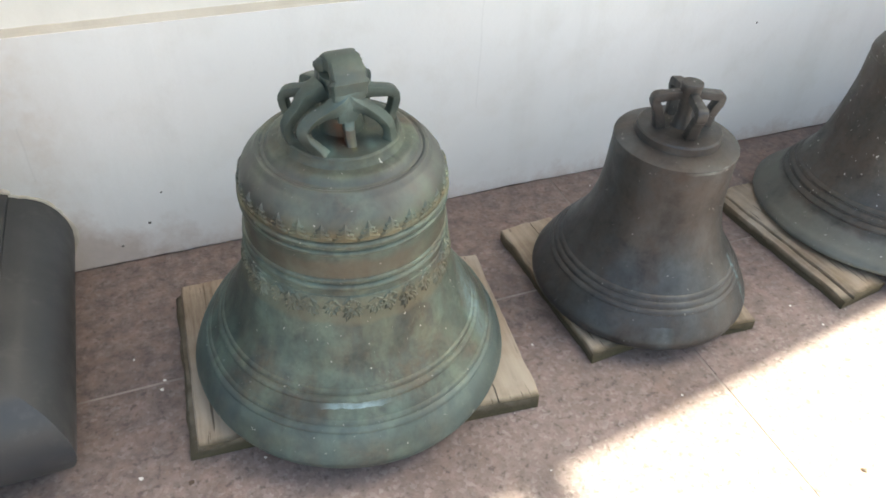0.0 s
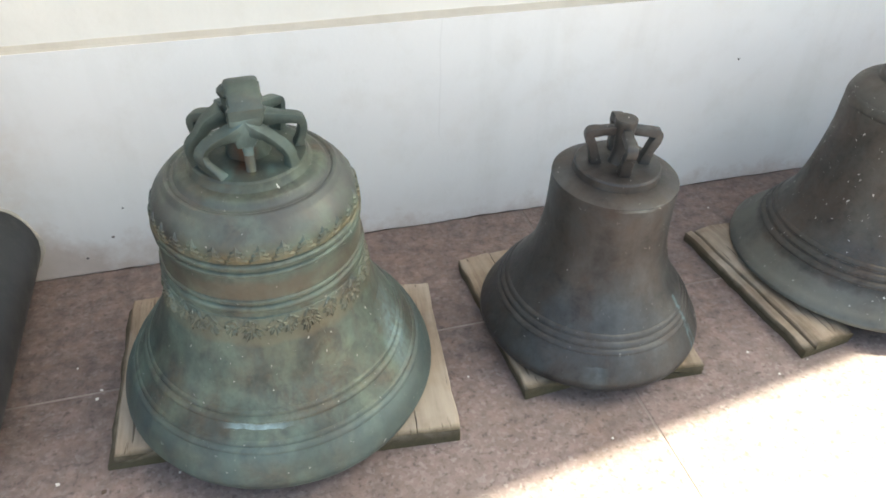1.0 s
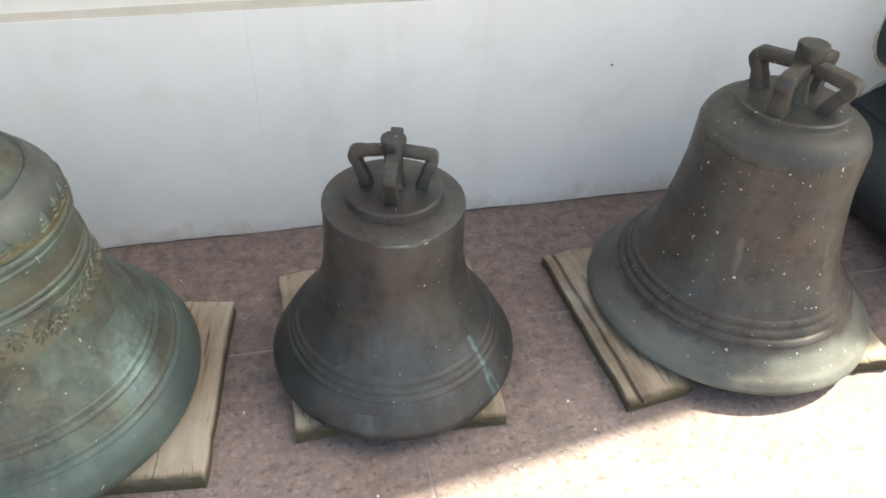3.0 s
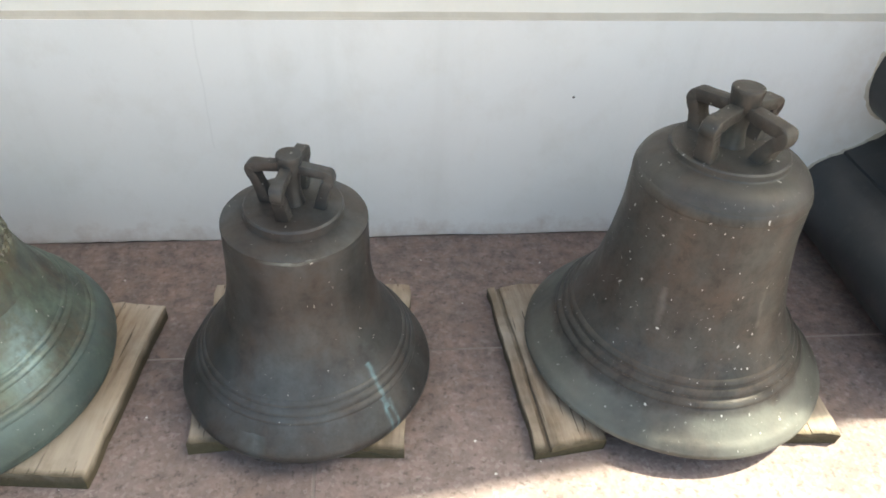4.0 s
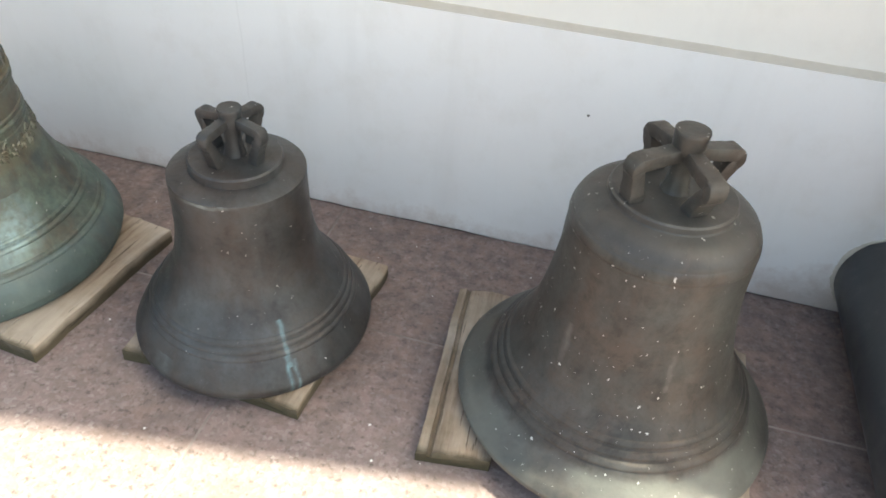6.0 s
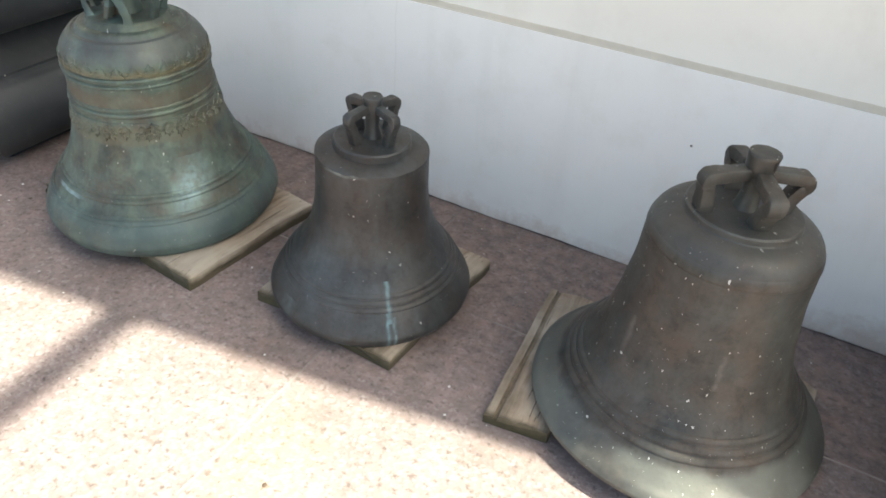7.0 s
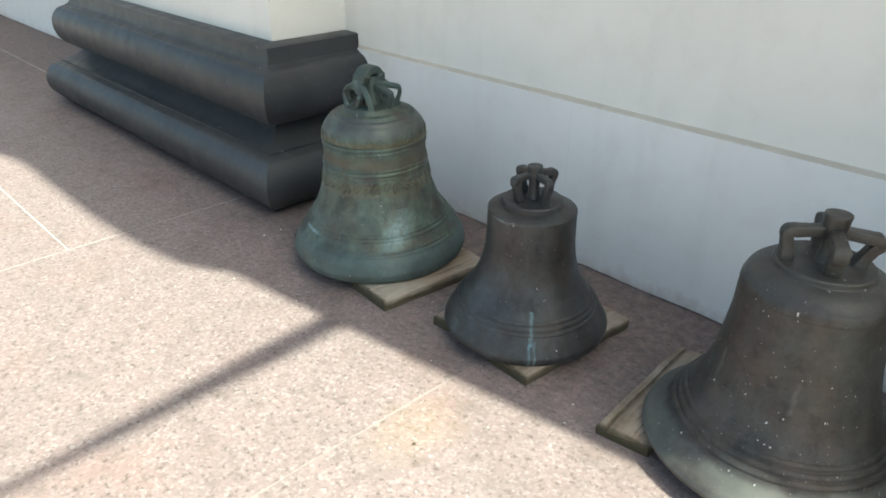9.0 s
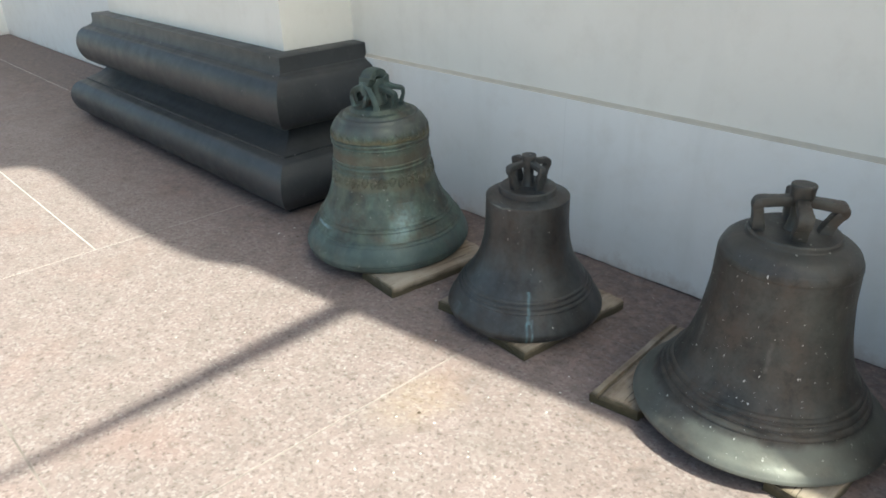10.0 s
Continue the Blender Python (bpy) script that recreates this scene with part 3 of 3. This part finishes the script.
def strap(pts, across, sizes, material, parent, square, az):
    """A squarish cast bar along pts, its width lying as near as can be along the direction across."""
    bm = bmesh.new()
    rings = []
    for k, p in enumerate(pts):
        ahead = (pts[min(k + 1, len(pts) - 1)] - pts[max(k - 1, 0)]).normalized()
        side = (across - ahead * across.dot(ahead)).normalized()
        up = ahead.cross(side)
        f = k / (len(pts) - 1) * (len(sizes) - 1)
        i = min(int(f), len(sizes) - 2)
        w = [sizes[i][c] + (sizes[i + 1][c] - sizes[i][c]) * (f - i) for c in (0, 1)]
        ring = []
        for s in range(12):
            g = 2 * math.pi * (s + 0.5) / 12
            c, d = math.cos(g), math.sin(g)
            rough = 1 + 0.08 * noise.noise(p * 55 + Vector((az, 0, 0))) + 0.07 * noise.noise(p * 150 + Vector((c, d, az)))
            ring.append(bm.verts.new(p + side * math.copysign(abs(c) ** square, c) * w[0] * rough + up * math.copysign(abs(d) ** square, d) * w[1] * rough))
        rings.append(ring)
    for r0, r1 in zip(rings, rings[1:]):
        for s in range(12):
            bm.faces.new((r0[s], r0[(s + 1) % 12], r1[(s + 1) % 12], r1[s]))
    bm.faces.new(rings[0]), bm.faces.new(rings[-1][::-1])
    return part("crown_loop", bm, material, parent, smooth=True)


def bell_outline(lip, flare, rings, cap, girth=0.0):
    """The outer outline of a bell: the lip, a smooth flare with half-round rings (height, swell, half width), the shoulder and cap. girth widens the waist and shoulder."""
    run = [(p.x + girth * min(1, max(0, (p.z - 0.25) / 0.2)), p.z) for p in curve_points([(r, 0, z) for r, z in flare], 10)]
    cap = [(r + girth * min(1, r / 0.12), z) for r, z in cap]
    levels = set()
    for z, swell, w in rings:
        levels.update(round(z + w * f, 5) for f in (-1.05, -0.97, -0.8, -0.5, 0.0, 0.5, 0.8, 0.97, 1.05))
    levels.update(z for r, z in run if all(abs(z - c) > w * 1.05 for c, swell, w in rings))
    out = []
    for z in sorted(levels):
        r = radius_at(run, z)
        for c, swell, w in rings:
            if abs(z - c) < w:
                r += swell * math.sqrt(1 - ((z - c) / w) ** 2)
        out.append((r, z))
    return lip + out + cap


B1 = bell_outline(
    [(0.372, 0.047), (0.388, 0.050), (0.399, 0.060), (0.403, 0.072), (0.4025, 0.079), (0.4075, 0.083)],
    [(0.409, 0.092), (0.405, 0.108), (0.391, 0.143), (0.366, 0.178), (0.333, 0.223), (0.303, 0.270), (0.286, 0.300), (0.266, 0.348), (0.251, 0.395), (0.2365, 0.450), (0.2310, 0.490), (0.2285, 0.545), (0.2270, 0.600), (0.2262, 0.640)],
    [(0.172, 0.0050, 0.0065), (0.186, 0.0040, 0.0050), (0.230, 0.0065, 0.0070), (0.246, 0.0045, 0.0050), (0.494, 0.0065, 0.0085), (0.513, 0.0050, 0.0055), (0.588, 0.0055, 0.0065), (0.609, 0.0075, 0.0080)],
    [(0.2235, 0.656), (0.217, 0.672), (0.2065, 0.687), (0.197, 0.695), (0.191, 0.700), (0.189, 0.706), (0.184, 0.711), (0.177, 0.712), (0.172, 0.709), (0.165, 0.711), (0.161, 0.716), (0.157, 0.724), (0.152, 0.727), (0.141, 0.728), (0.133, 0.730), (0.128, 0.736), (0.125, 0.746), (0.120, 0.750), (0.090, 0.752), (0.0, 0.754)], 0.003)
B2 = bell_outline(
    [(0.300, 0.047), (0.316, 0.050), (0.324, 0.060)],
    [(0.327, 0.072), (0.324, 0.088), (0.302, 0.127), (0.274, 0.168), (0.246, 0.209), (0.218, 0.252), (0.198, 0.293), (0.186, 0.334), (0.178, 0.375), (0.174, 0.416), (0.1725, 0.457), (0.1715, 0.498), (0.1705, 0.540)],
    [(0.161, 0.0050, 0.0068), (0.178, 0.0050, 0.0068), (0.195, 0.0045, 0.0062)],
    [(0.1715, 0.546), (0.1705, 0.553), (0.163, 0.557), (0.145, 0.562), (0.130, 0.566), (0.1185, 0.567), (0.1175, 0.570), (0.117, 0.586), (0.113, 0.591), (0.06, 0.594), (0.0, 0.595)], -0.003)
B3 = bell_outline(
    [(0.385, 0.047), (0.400, 0.050), (0.409, 0.058)],
    [(0.408, 0.068), (0.396, 0.083), (0.377, 0.099), (0.352, 0.125), (0.324, 0.160), (0.300, 0.195), (0.278, 0.230), (0.263, 0.257), (0.246, 0.306), (0.233, 0.358), (0.223, 0.409), (0.215, 0.461), (0.2095, 0.511), (0.208, 0.556), (0.206, 0.600), (0.200, 0.634)],
    [(0.160, 0.0065, 0.0080), (0.181, 0.0060, 0.0080), (0.203, 0.0060, 0.0075), (0.618, 0.0030, 0.0150)],
    [(0.196, 0.644), (0.190, 0.653), (0.181, 0.661), (0.1775, 0.664), (0.169, 0.669), (0.157, 0.674), (0.146, 0.677), (0.139, 0.679), (0.1365, 0.682), (0.1355, 0.694), (0.131, 0.698), (0.06, 0.700), (0.0, 0.701)], 0.003)


def crown_head(profile, material, parent, label=""):
    bm = bmesh.new()
    lathe(bm, profile, 28, 0.02)
    return part("crown_head", bm, material, parent, label, smooth=True)


def ornate_bell(x, y):
    ob = tagged(new("ornate_bell"), "large green-patinated bronze bell with leaf friezes, on boards", "bell", "bells along the wall")
    ob.location, ob.rotation_euler = (x, y, 0.013), (radians(1.5), 0, 0)
    body = bell_body(B1, BRONZE_GREEN, ob, 0.03)
    leaf = leaf_mesh(B1, 0.622)
    scrolls = [scroll_mesh(B1, 0.410, 1.10, 1.25, -1), scroll_mesh(B1, 0.404, 0.95, 1.36, 1), scroll_mesh(B1, 0.414, 1.15, 1.15, 0.3)]
    bm = bmesh.new()
    lathe(bm, [(0.2275, 0.6175), (0.2300, 0.6180), (0.2303, 0.6200), (0.2275, 0.6212)], 96)
    upper = part("leaf_frieze", bm, BRONZE_GREEN, ob, "raised frieze of upright pointed leaves", True)
    for k in range(30):
        a = 2 * math.pi * (k + 0.3) / 30
        q = new("leaf", leaf)
        q.parent = upper
        r = radius_at(B1, 0.622)
        q.matrix_basis = Matrix.Translation((r * math.cos(a), r * math.sin(a), 0.622)) @ Matrix.Rotation(a + math.pi / 2, 4, "Z") @ Matrix.Diagonal((1, 1, 0.90 + 0.14 * random.random(), 1))
    bm = bmesh.new()
    lathe(bm, [(0.2305, 0.470), (0.2355, 0.472), (0.2350, 0.475), (0.2305, 0.477)], 96)
    lower = part("acanthus_frieze", bm, BRONZE_GREEN, ob, "raised frieze of hanging acanthus leaves", True)
    bm = bmesh.new()
    lathe(bm, [(radius_at(B1, z) + d, z) for z, d in ((0.443, -0.001), (0.445, 0.0022), (0.458, 0.0030), (0.470, 0.0022), (0.472, -0.001))], 96, 0.012)
    part("vine_band", bm, BRONZE_GREEN, lower, smooth=True)
    for k in range(46):
        a = 2 * math.pi * (k + 0.4) / 46
        q = new("acanthus_leaf", scrolls[(k * 2 + k // 5) % 3])
        q.parent = lower
        foot = (0.410, 0.404, 0.414)[(k * 2 + k // 5) % 3]
        r = radius_at(B1, foot)
        q.matrix_basis = Matrix.Translation((r * math.cos(a), r * math.sin(a), foot)) @ Matrix.Rotation(a + math.pi / 2, 4, "Z") @ Matrix.Rotation(radians(random.uniform(-6, 6)), 4, "Y") @ Matrix.Diagonal((random.uniform(0.95, 1.12), 1.0, random.uniform(0.95, 1.05), 1))
    beads = bmesh.new()
    for k in range(120):
        a = 2 * math.pi * k / 120
        made = bmesh.ops.create_icosphere(beads, subdivisions=1, radius=0.0030)["verts"]
        bmesh.ops.translate(beads, verts=made, vec=(0.2325 * math.cos(a), 0.2325 * math.sin(a), 0.4805))
    part("bead_row", beads, BRONZE_GREEN, lower, smooth=True)
    # crown: a stout post, a cresting arch, six canons
    crown_head([(0.0, 0.74), (0.052, 0.742), (0.046, 0.77), (0.040, 0.81), (0.044, 0.85), (0.040, 0.875), (0.0, 0.88)], BRONZE_GREEN, ob)
    canon(-90, [(0.086, 0.736), (0.068, 0.764), (0.057, 0.80), (0.053, 0.84), (0.055, 0.880)], [(0.012, 0.014), (0.011, 0.014), (0.015, 0.015), (0.024, 0.016)], BRONZE_GREEN, ob, 0.5).name = "crown_rib"
    left = [(-92, 0.050, 0.852), (-104, 0.066, 0.842), (-122, 0.084, 0.832), (-136, 0.104, 0.820), (-142, 0.119, 0.800), (-139, 0.121, 0.780), (-130, 0.113, 0.758), (-122, 0.108, 0.728)]
    right = [(-88, 0.050, 0.856), (-78, 0.066, 0.842), (-62, 0.080, 0.828), (-50, 0.098, 0.808), (-44, 0.109, 0.788), (-41, 0.112, 0.766), (-40, 0.112, 0.728)]
    for path, out in ((left, -128), (right, -46)):
        pts = curve_points([(o * math.cos(radians(g)), o * math.sin(radians(g)), u) for g, o, u in path], 6)
        strap(pts, Vector((-math.sin(radians(out)), math.cos(radians(out)), 0)), [(0.022, 0.024), (0.016, 0.017), (0.0130, 0.011), (0.0130, 0.0095), (0.0130, 0.0095), (0.0125, 0.0095), (0.020, 0.017)], BRONZE_GREEN, ob, 0.32, out)
    for az, out, lift in ((4, 1.0, 0.0), (50, 1.02, 0.006), (112, 1.0, 0.004), (152, 1.0, 0.006)):
        canon(az, [(u * out, v + (lift if v > 0.75 else 0)) for u, v in [(0.104, 0.732), (0.112, 0.760), (0.120, 0.784), (0.121, 0.802), (0.112, 0.814), (0.066, 0.824), (0.020, 0.834)]],
              [(0.018, 0.014), (0.0145, 0.0090), (0.0140, 0.0090), (0.0145, 0.0095), (0.0145, 0.0115), (0.022, 0.020)], BRONZE_GREEN, ob, 0.26)
    canon(192, [(0.106, 0.732), (0.118, 0.756), (0.123, 0.778), (0.117, 0.796), (0.096, 0.816), (0.075, 0.838), (0.040, 0.852)],
          [(0.018, 0.014), (0.0135, 0.009), (0.0135, 0.009), (0.014, 0.0095), (0.016, 0.013), (0.022, 0.020)], BRONZE_GREEN, ob, 0.26)
    a = radians(-86)
    bm = bmesh.new()
    keys = [(-0.026, 0.008, 0.832), (-0.028, 0.010, 0.870), (-0.012, 0.012, 0.896), (0.016, 0.012, 0.902), (0.042, 0.012, 0.893), (0.056, 0.008, 0.866), (0.060, 0.002, 0.838), (0.062, 0, 0.800)]
    pts = curve_points(keys, 5)
    rings = []
    for k, p in enumerate(pts):
        ahead = (pts[min(k + 1, len(pts) - 1)] - pts[max(k - 1, 0)]).normalized()
        up = ahead.cross(Vector((0, 1, 0)))
        ring = []
        for s in range(12):
            g = 2 * math.pi * (s + 0.5) / 12
            c, d = math.cos(g), math.sin(g)
            lump = (1 + 0.07 * noise.noise(p * 38) + 0.05 * noise.noise((p + up * d * 0.02) * 160)) * (0.40 + 0.60 * min(1.0, max(0.0, (p.z - 0.79) / 0.085)) if p.x > 0 else 1.0) * (1.0 if p.z < 0.88 else 0.86)
            ring.append(bm.verts.new(Matrix.Rotation(a, 3, "Z") @ (p + Vector((0, 1, 0)) * math.copysign(abs(c) ** 0.32, c) * 0.041 * lump + Vector((0, -0.007, 0)) + up * math.copysign(abs(d) ** 0.32, d) * 0.023 * lump + Vector((noise.noise(p * 90 + up * d), noise.noise(p * 90 + up * c), noise.noise(p * 70 + up * (c + d)))) * 0.0022)))
        rings.append(ring)
    for r0, r1 in zip(rings, rings[1:]):
        for s in range(12):
            bm.faces.new((r0[s], r0[(s + 1) % 12], r1[(s + 1) % 12], r1[s]))
    bm.faces.new(rings[0]), bm.faces.new(rings[-1][::-1])
    for kx, ky, kz, kr in ((-0.024, -0.024, 0.884, 0.019), (-0.018, 0.016, 0.890, 0.020)):
        made = bmesh.ops.create_icosphere(bm, subdivisions=3, radius=kr)["verts"]
        for v in made:
            v.co = Matrix.Rotation(a, 3, "Z") @ (v.co * (1 + 0.30 * noise.noise(v.co * 60 + Vector((kx, ky, kz)) * 40) + 0.12 * noise.noise(v.co * 210)) + Vector((kx, ky, kz)))
    part("crown_arch", bm, BRONZE_GREEN, ob, "rough cast arch on top of the crown", True)
    return ob


def plain_bell(name, x, y, profile, material, az0, top, plate, reach, thick, label, feet, head, rise, deep, lean):
    """A bell with a crown of four bent arms round a post; feet gives how far out each arm stands, lean its tilt in degrees about x and y."""
    ob = tagged(new(name), label, "bell", "bells along the wall")
    bell_body(profile, material, ob, 0.028)
    h = top - plate
    post = 0.185 * h
    crown_head([(0.0, plate - 0.004), (post * 1.25, plate - 0.002), (post * 1.05, plate + 0.010), (post * 0.82, plate + 0.3 * h), (post * 0.92, top - 0.40 * h), (head * 0.86, top - 0.33 * h), (head * 0.93, top - 0.24 * h), (head * 0.96, top - 0.12 * h), (head * 1.0, top - 0.010), (head, top - 0.004), (head * 0.96, top - 0.001), (head * 0.6, top), (0.0, top - 0.0008)], material, ob, "round flat head of the crown")
    for k, foot in enumerate(feet):
        keys = [(foot * 0.99, -0.006 / h), (foot + (1 - foot) * 0.30, rise * 0.32), (foot + (1 - foot) * 0.72, rise * 0.68), (0.985, rise - 0.14), (1.005, rise - 0.06), (0.97, rise - 0.005), (0.90, rise + 0.012), (0.60, rise + 0.035), (0.18, rise + 0.07)]
        canon(az0[k], [(reach * u, plate + v * h) for u, v in keys],
              [(thick * 1.10, thick * 1.00 * deep), (thick * 0.98, thick * 0.82 * deep), (thick * 0.95, thick * 0.80 * deep), (thick, thick * 0.84 * deep), (thick * 0.92, thick * 0.80 * deep), (thick * 0.80, thick * 0.80 * deep)], material, ob, 0.22)
    ob.rotation_euler = (radians(lean[0]), radians(lean[1]), 0)
    ob.location = (x, y, 0.0)
    return ob


ornate_bell(0.312, 1.403)
plain_bell("small_bell", 1.229, 1.401, B2, BRONZE_DARK, (-104, -14, 76, 166), 0.720, 0.592, 0.089, 0.0145, "small dark brown bronze bell with three rings, on boards", (0.70, 0.72, 0.72, 0.68), 0.029, 0.68, 1.0, (0.5, 0.7))
plain_bell("plain_bell", 2.242, 1.432, B3, BRONZE_BROWN, (-60, 30, 122, 216), 0.846, 0.698, 0.120, 0.0212, "large plain brown bronze bell spotted with droppings, on boards", (0.66, 0.68, 0.78, 0.90), 0.037, 0.57, 0.92, (-1.1, 0.8))


# ---- boards ----
def board(x, y, turn, width, length, thick, seed, label, grooved=False, waney=False):
    """A worn plank lying along y, its front end at (x, y); checks in the end grain."""
    bm = bmesh.new()
    ny = 14
    if grooved:
        cross = [(0.0, 0.0), (0.0, 0.80), (0.008, 0.86), (0.10, 0.92), (0.125, 0.91), (0.14, 0.70), (0.19, 0.68), (0.205, 0.88), (0.26, 0.98), (0.55, 1.0), (0.97, 0.98), (1.0, 0.92), (1.0, 0.0)]
    elif waney:
        cross = [(0.0, 0.0), (0.0, 0.26), (0.03, 0.42), (0.072, 0.50), (0.085, 0.92), (0.10, 0.99), (0.3, 0.99), (0.5, 1.0), (0.545, 0.995), (0.552, 0.90), (0.559, 0.995), (0.75, 1.0), (0.95, 0.99), (0.985, 0.96), (1.0, 0.88), (1.0, 0.0)]
    else:
        cross = [(0.0, 0.0), (0.0, 0.88), (0.02, 0.97), (0.06, 1.0), (0.3, 0.99), (0.5, 1.0), (0.545, 0.995), (0.552, 0.90), (0.559, 0.995), (0.75, 1.0), (0.95, 0.99), (0.985, 0.96), (1.0, 0.88), (1.0, 0.0)]
    rings = []
    for j in range(ny + 1):
        v = j / ny
        ring = []
        for u, w in cross:
            dx = 0.004 * noise.noise((u * 2, v * 6, seed)) + (0.006 * noise.noise((9 * v, seed, 1.7)) if u in (0.0, 1.0) else 0)
            dy = (0.012 * noise.noise((u * 7, seed * 1.3, v)) + 0.008 * noise.noise((u * 23, seed * 2.1, w * 2))) if j in (0, ny) else 0.0
            dz = 0.002 * noise.noise((u * 4, v * 8, seed + 5)) if w > 0 else 0.0
            ring.append(bm.verts.new((u * width + dx, v * length + dy, max(0.0, w * thick + dz - (0.004 if w > 0 and j in (0, ny) else 0)))))
        rings.append(ring)
    for a, b in zip(rings, rings[1:]):
        for k in range(len(cross)):
            n = (k + 1) % len(cross)
            bm.faces.new((a[k], a[n], b[n], b[k]))
    bm.faces.new(rings[0]), bm.faces.new(rings[-1])
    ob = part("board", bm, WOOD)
    ob.location, ob.rotation_euler = (x, y, 0.0), (0, 0, radians(turn))
    return tagged(ob, label, "board", "boards under the bells")


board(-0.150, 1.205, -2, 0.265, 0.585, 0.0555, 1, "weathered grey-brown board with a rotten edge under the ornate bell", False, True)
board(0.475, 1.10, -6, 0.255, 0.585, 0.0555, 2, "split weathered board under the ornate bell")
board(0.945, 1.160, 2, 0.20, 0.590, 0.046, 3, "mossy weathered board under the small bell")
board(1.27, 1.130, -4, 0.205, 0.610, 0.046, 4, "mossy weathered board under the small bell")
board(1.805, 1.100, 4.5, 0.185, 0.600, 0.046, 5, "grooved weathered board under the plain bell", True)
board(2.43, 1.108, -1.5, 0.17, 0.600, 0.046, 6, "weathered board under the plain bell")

# ---- small marks ----
def chip(x, z, size):
    bm = bmesh.new()
    n = 7
    rim = [bm.verts.new((size * (0.7 + 0.5 * random.random()) * math.cos(2 * math.pi * k / n), 0.0, size * (0.6 + 0.5 * random.random()) * math.sin(2 * math.pi * k / n))) for k in range(n)]
    mid = bm.verts.new((0, -0.003, 0))
    for k in range(n):
        bm.faces.new((rim[k], rim[(k + 1) % n], mid))
    ob = part("chip", bm, CHIP, wall_mid)
    ob.location = (x, WALL_Y - 0.001, z)


for spot in ((2.030, 0.528, 0.005), (-0.106, 0.244, 0.004), (-0.160, 0.140, 0.006), (-0.254, 0.069, 0.005)):
    chip(*spot)


def crumb(name, x, y, size, material, label, category):
    bm = bmesh.new()
    bmesh.ops.create_icosphere(bm, subdivisions=1, radius=size)
    for v in bm.verts:
        v.co *= 0.7 + 0.6 * random.random()
        v.co.z = max(v.co.z * 0.35, -size * 0.1)
    ob = part(name, bm, material)
    ob.location = (x, y, size * 0.1)
    tagged(ob, label, category)


for x, y in ((-0.27, 1.20), (0.02, 1.16), (-0.27, 1.10), (-0.19, 1.49), (1.70, 1.06), (1.66, 1.16), (-0.2, 1.46), (1.5, 0.62), (1.38, 0.55)):
    crumb("dropping", x, y, 0.0038 + 0.003 * random.random(), DROPPING, "white bird dropping dried on the paving", "dropping")
for x, y in ((0.06, 1.165), (1.42, 0.62), (-0.16, 1.15)):
    crumb("dry_leaf", x, y, 0.008, DEBRIS, "scrap of dry brown leaf on the paving", "leaf")

bm = bmesh.new()
rnd = random.Random(5)
for k in range(90):
    x, y = rnd.uniform(-0.34, 2.8), rnd.uniform(0.2, 1.95)
    if any(math.hypot(x - bx, y - by) < 0.44 for bx, by in ((0.312, 1.392), (1.235, 1.41), (2.243, 1.428))):
        continue
    size = rnd.uniform(0.0016, 0.0042)
    made = bmesh.ops.create_icosphere(bm, subdivisions=1, radius=size)["verts"]
    for v in made:
        v.co = Vector((v.co.x * rnd.uniform(0.7, 1.3), v.co.y * rnd.uniform(0.7, 1.3), max(v.co.z * 0.5, -size * 0.2))) + Vector((x, y, size * 0.2))
tagged(part("grit", bm, DROPPING), "scattered white grit and crumbs on the paving", "grit", kind="stuff")

# ---- paving ----
bm = bmesh.new()
R = 400.0
vs = [bm.verts.new(c) for c in ((-R, -R, -0.002), (R, -R, -0.002), (R, R, -0.002), (-R, R, -0.002))]
bm.faces.new(vs)
ground = tagged(part("ground", bm, MORTAR), "red granite paving laid in pale mortar", "paving", kind="structure")


def slab_mesh(w, d):
    bm = bmesh.new()
    block(bm, 0, w, 0, d, -0.03, 0.0)
    top = [e for e in bm.edges if all(v.co.z > -0.001 for v in e.verts)]
    bmesh.ops.bevel(bm, geom=top, offset=0.002, segments=1, affect="EDGES")
    return finish("slab", bm, GRANITE)


JOINT = 0.0032
columns = [(-13.2, -9.9), (-9.9, -7.6), (-7.6, -5.4), (-5.4, -3.12), (-3.12, -0.795), (-0.795, 1.256), (1.256, 3.38), (3.38, 5.5), (5.5, 7.7), (7.7, 9.9), (9.9, 13.0)]
shapes = {}
for k, (x0, x1) in enumerate(columns):
    rows = [2.6, 1.485, -0.455, -2.40, -4.35, -6.3, -8.3, -10.3] if k != 4 else [2.6, 1.485, 0.31, -1.60, -3.5, -5.4, -7.4, -9.4, -10.3]
    for y1, y0 in zip(rows, rows[1:]):
        size = (round(x1 - x0 - 2 * JOINT, 4), round(y1 - y0 - 2 * JOINT, 4))
        if size not in shapes:
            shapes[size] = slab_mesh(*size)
        q = new("slab", shapes[size])
        q.parent = ground
        q.location = (x0 + JOINT, y0 + JOINT, 0.0005 * (random.random() - 1))
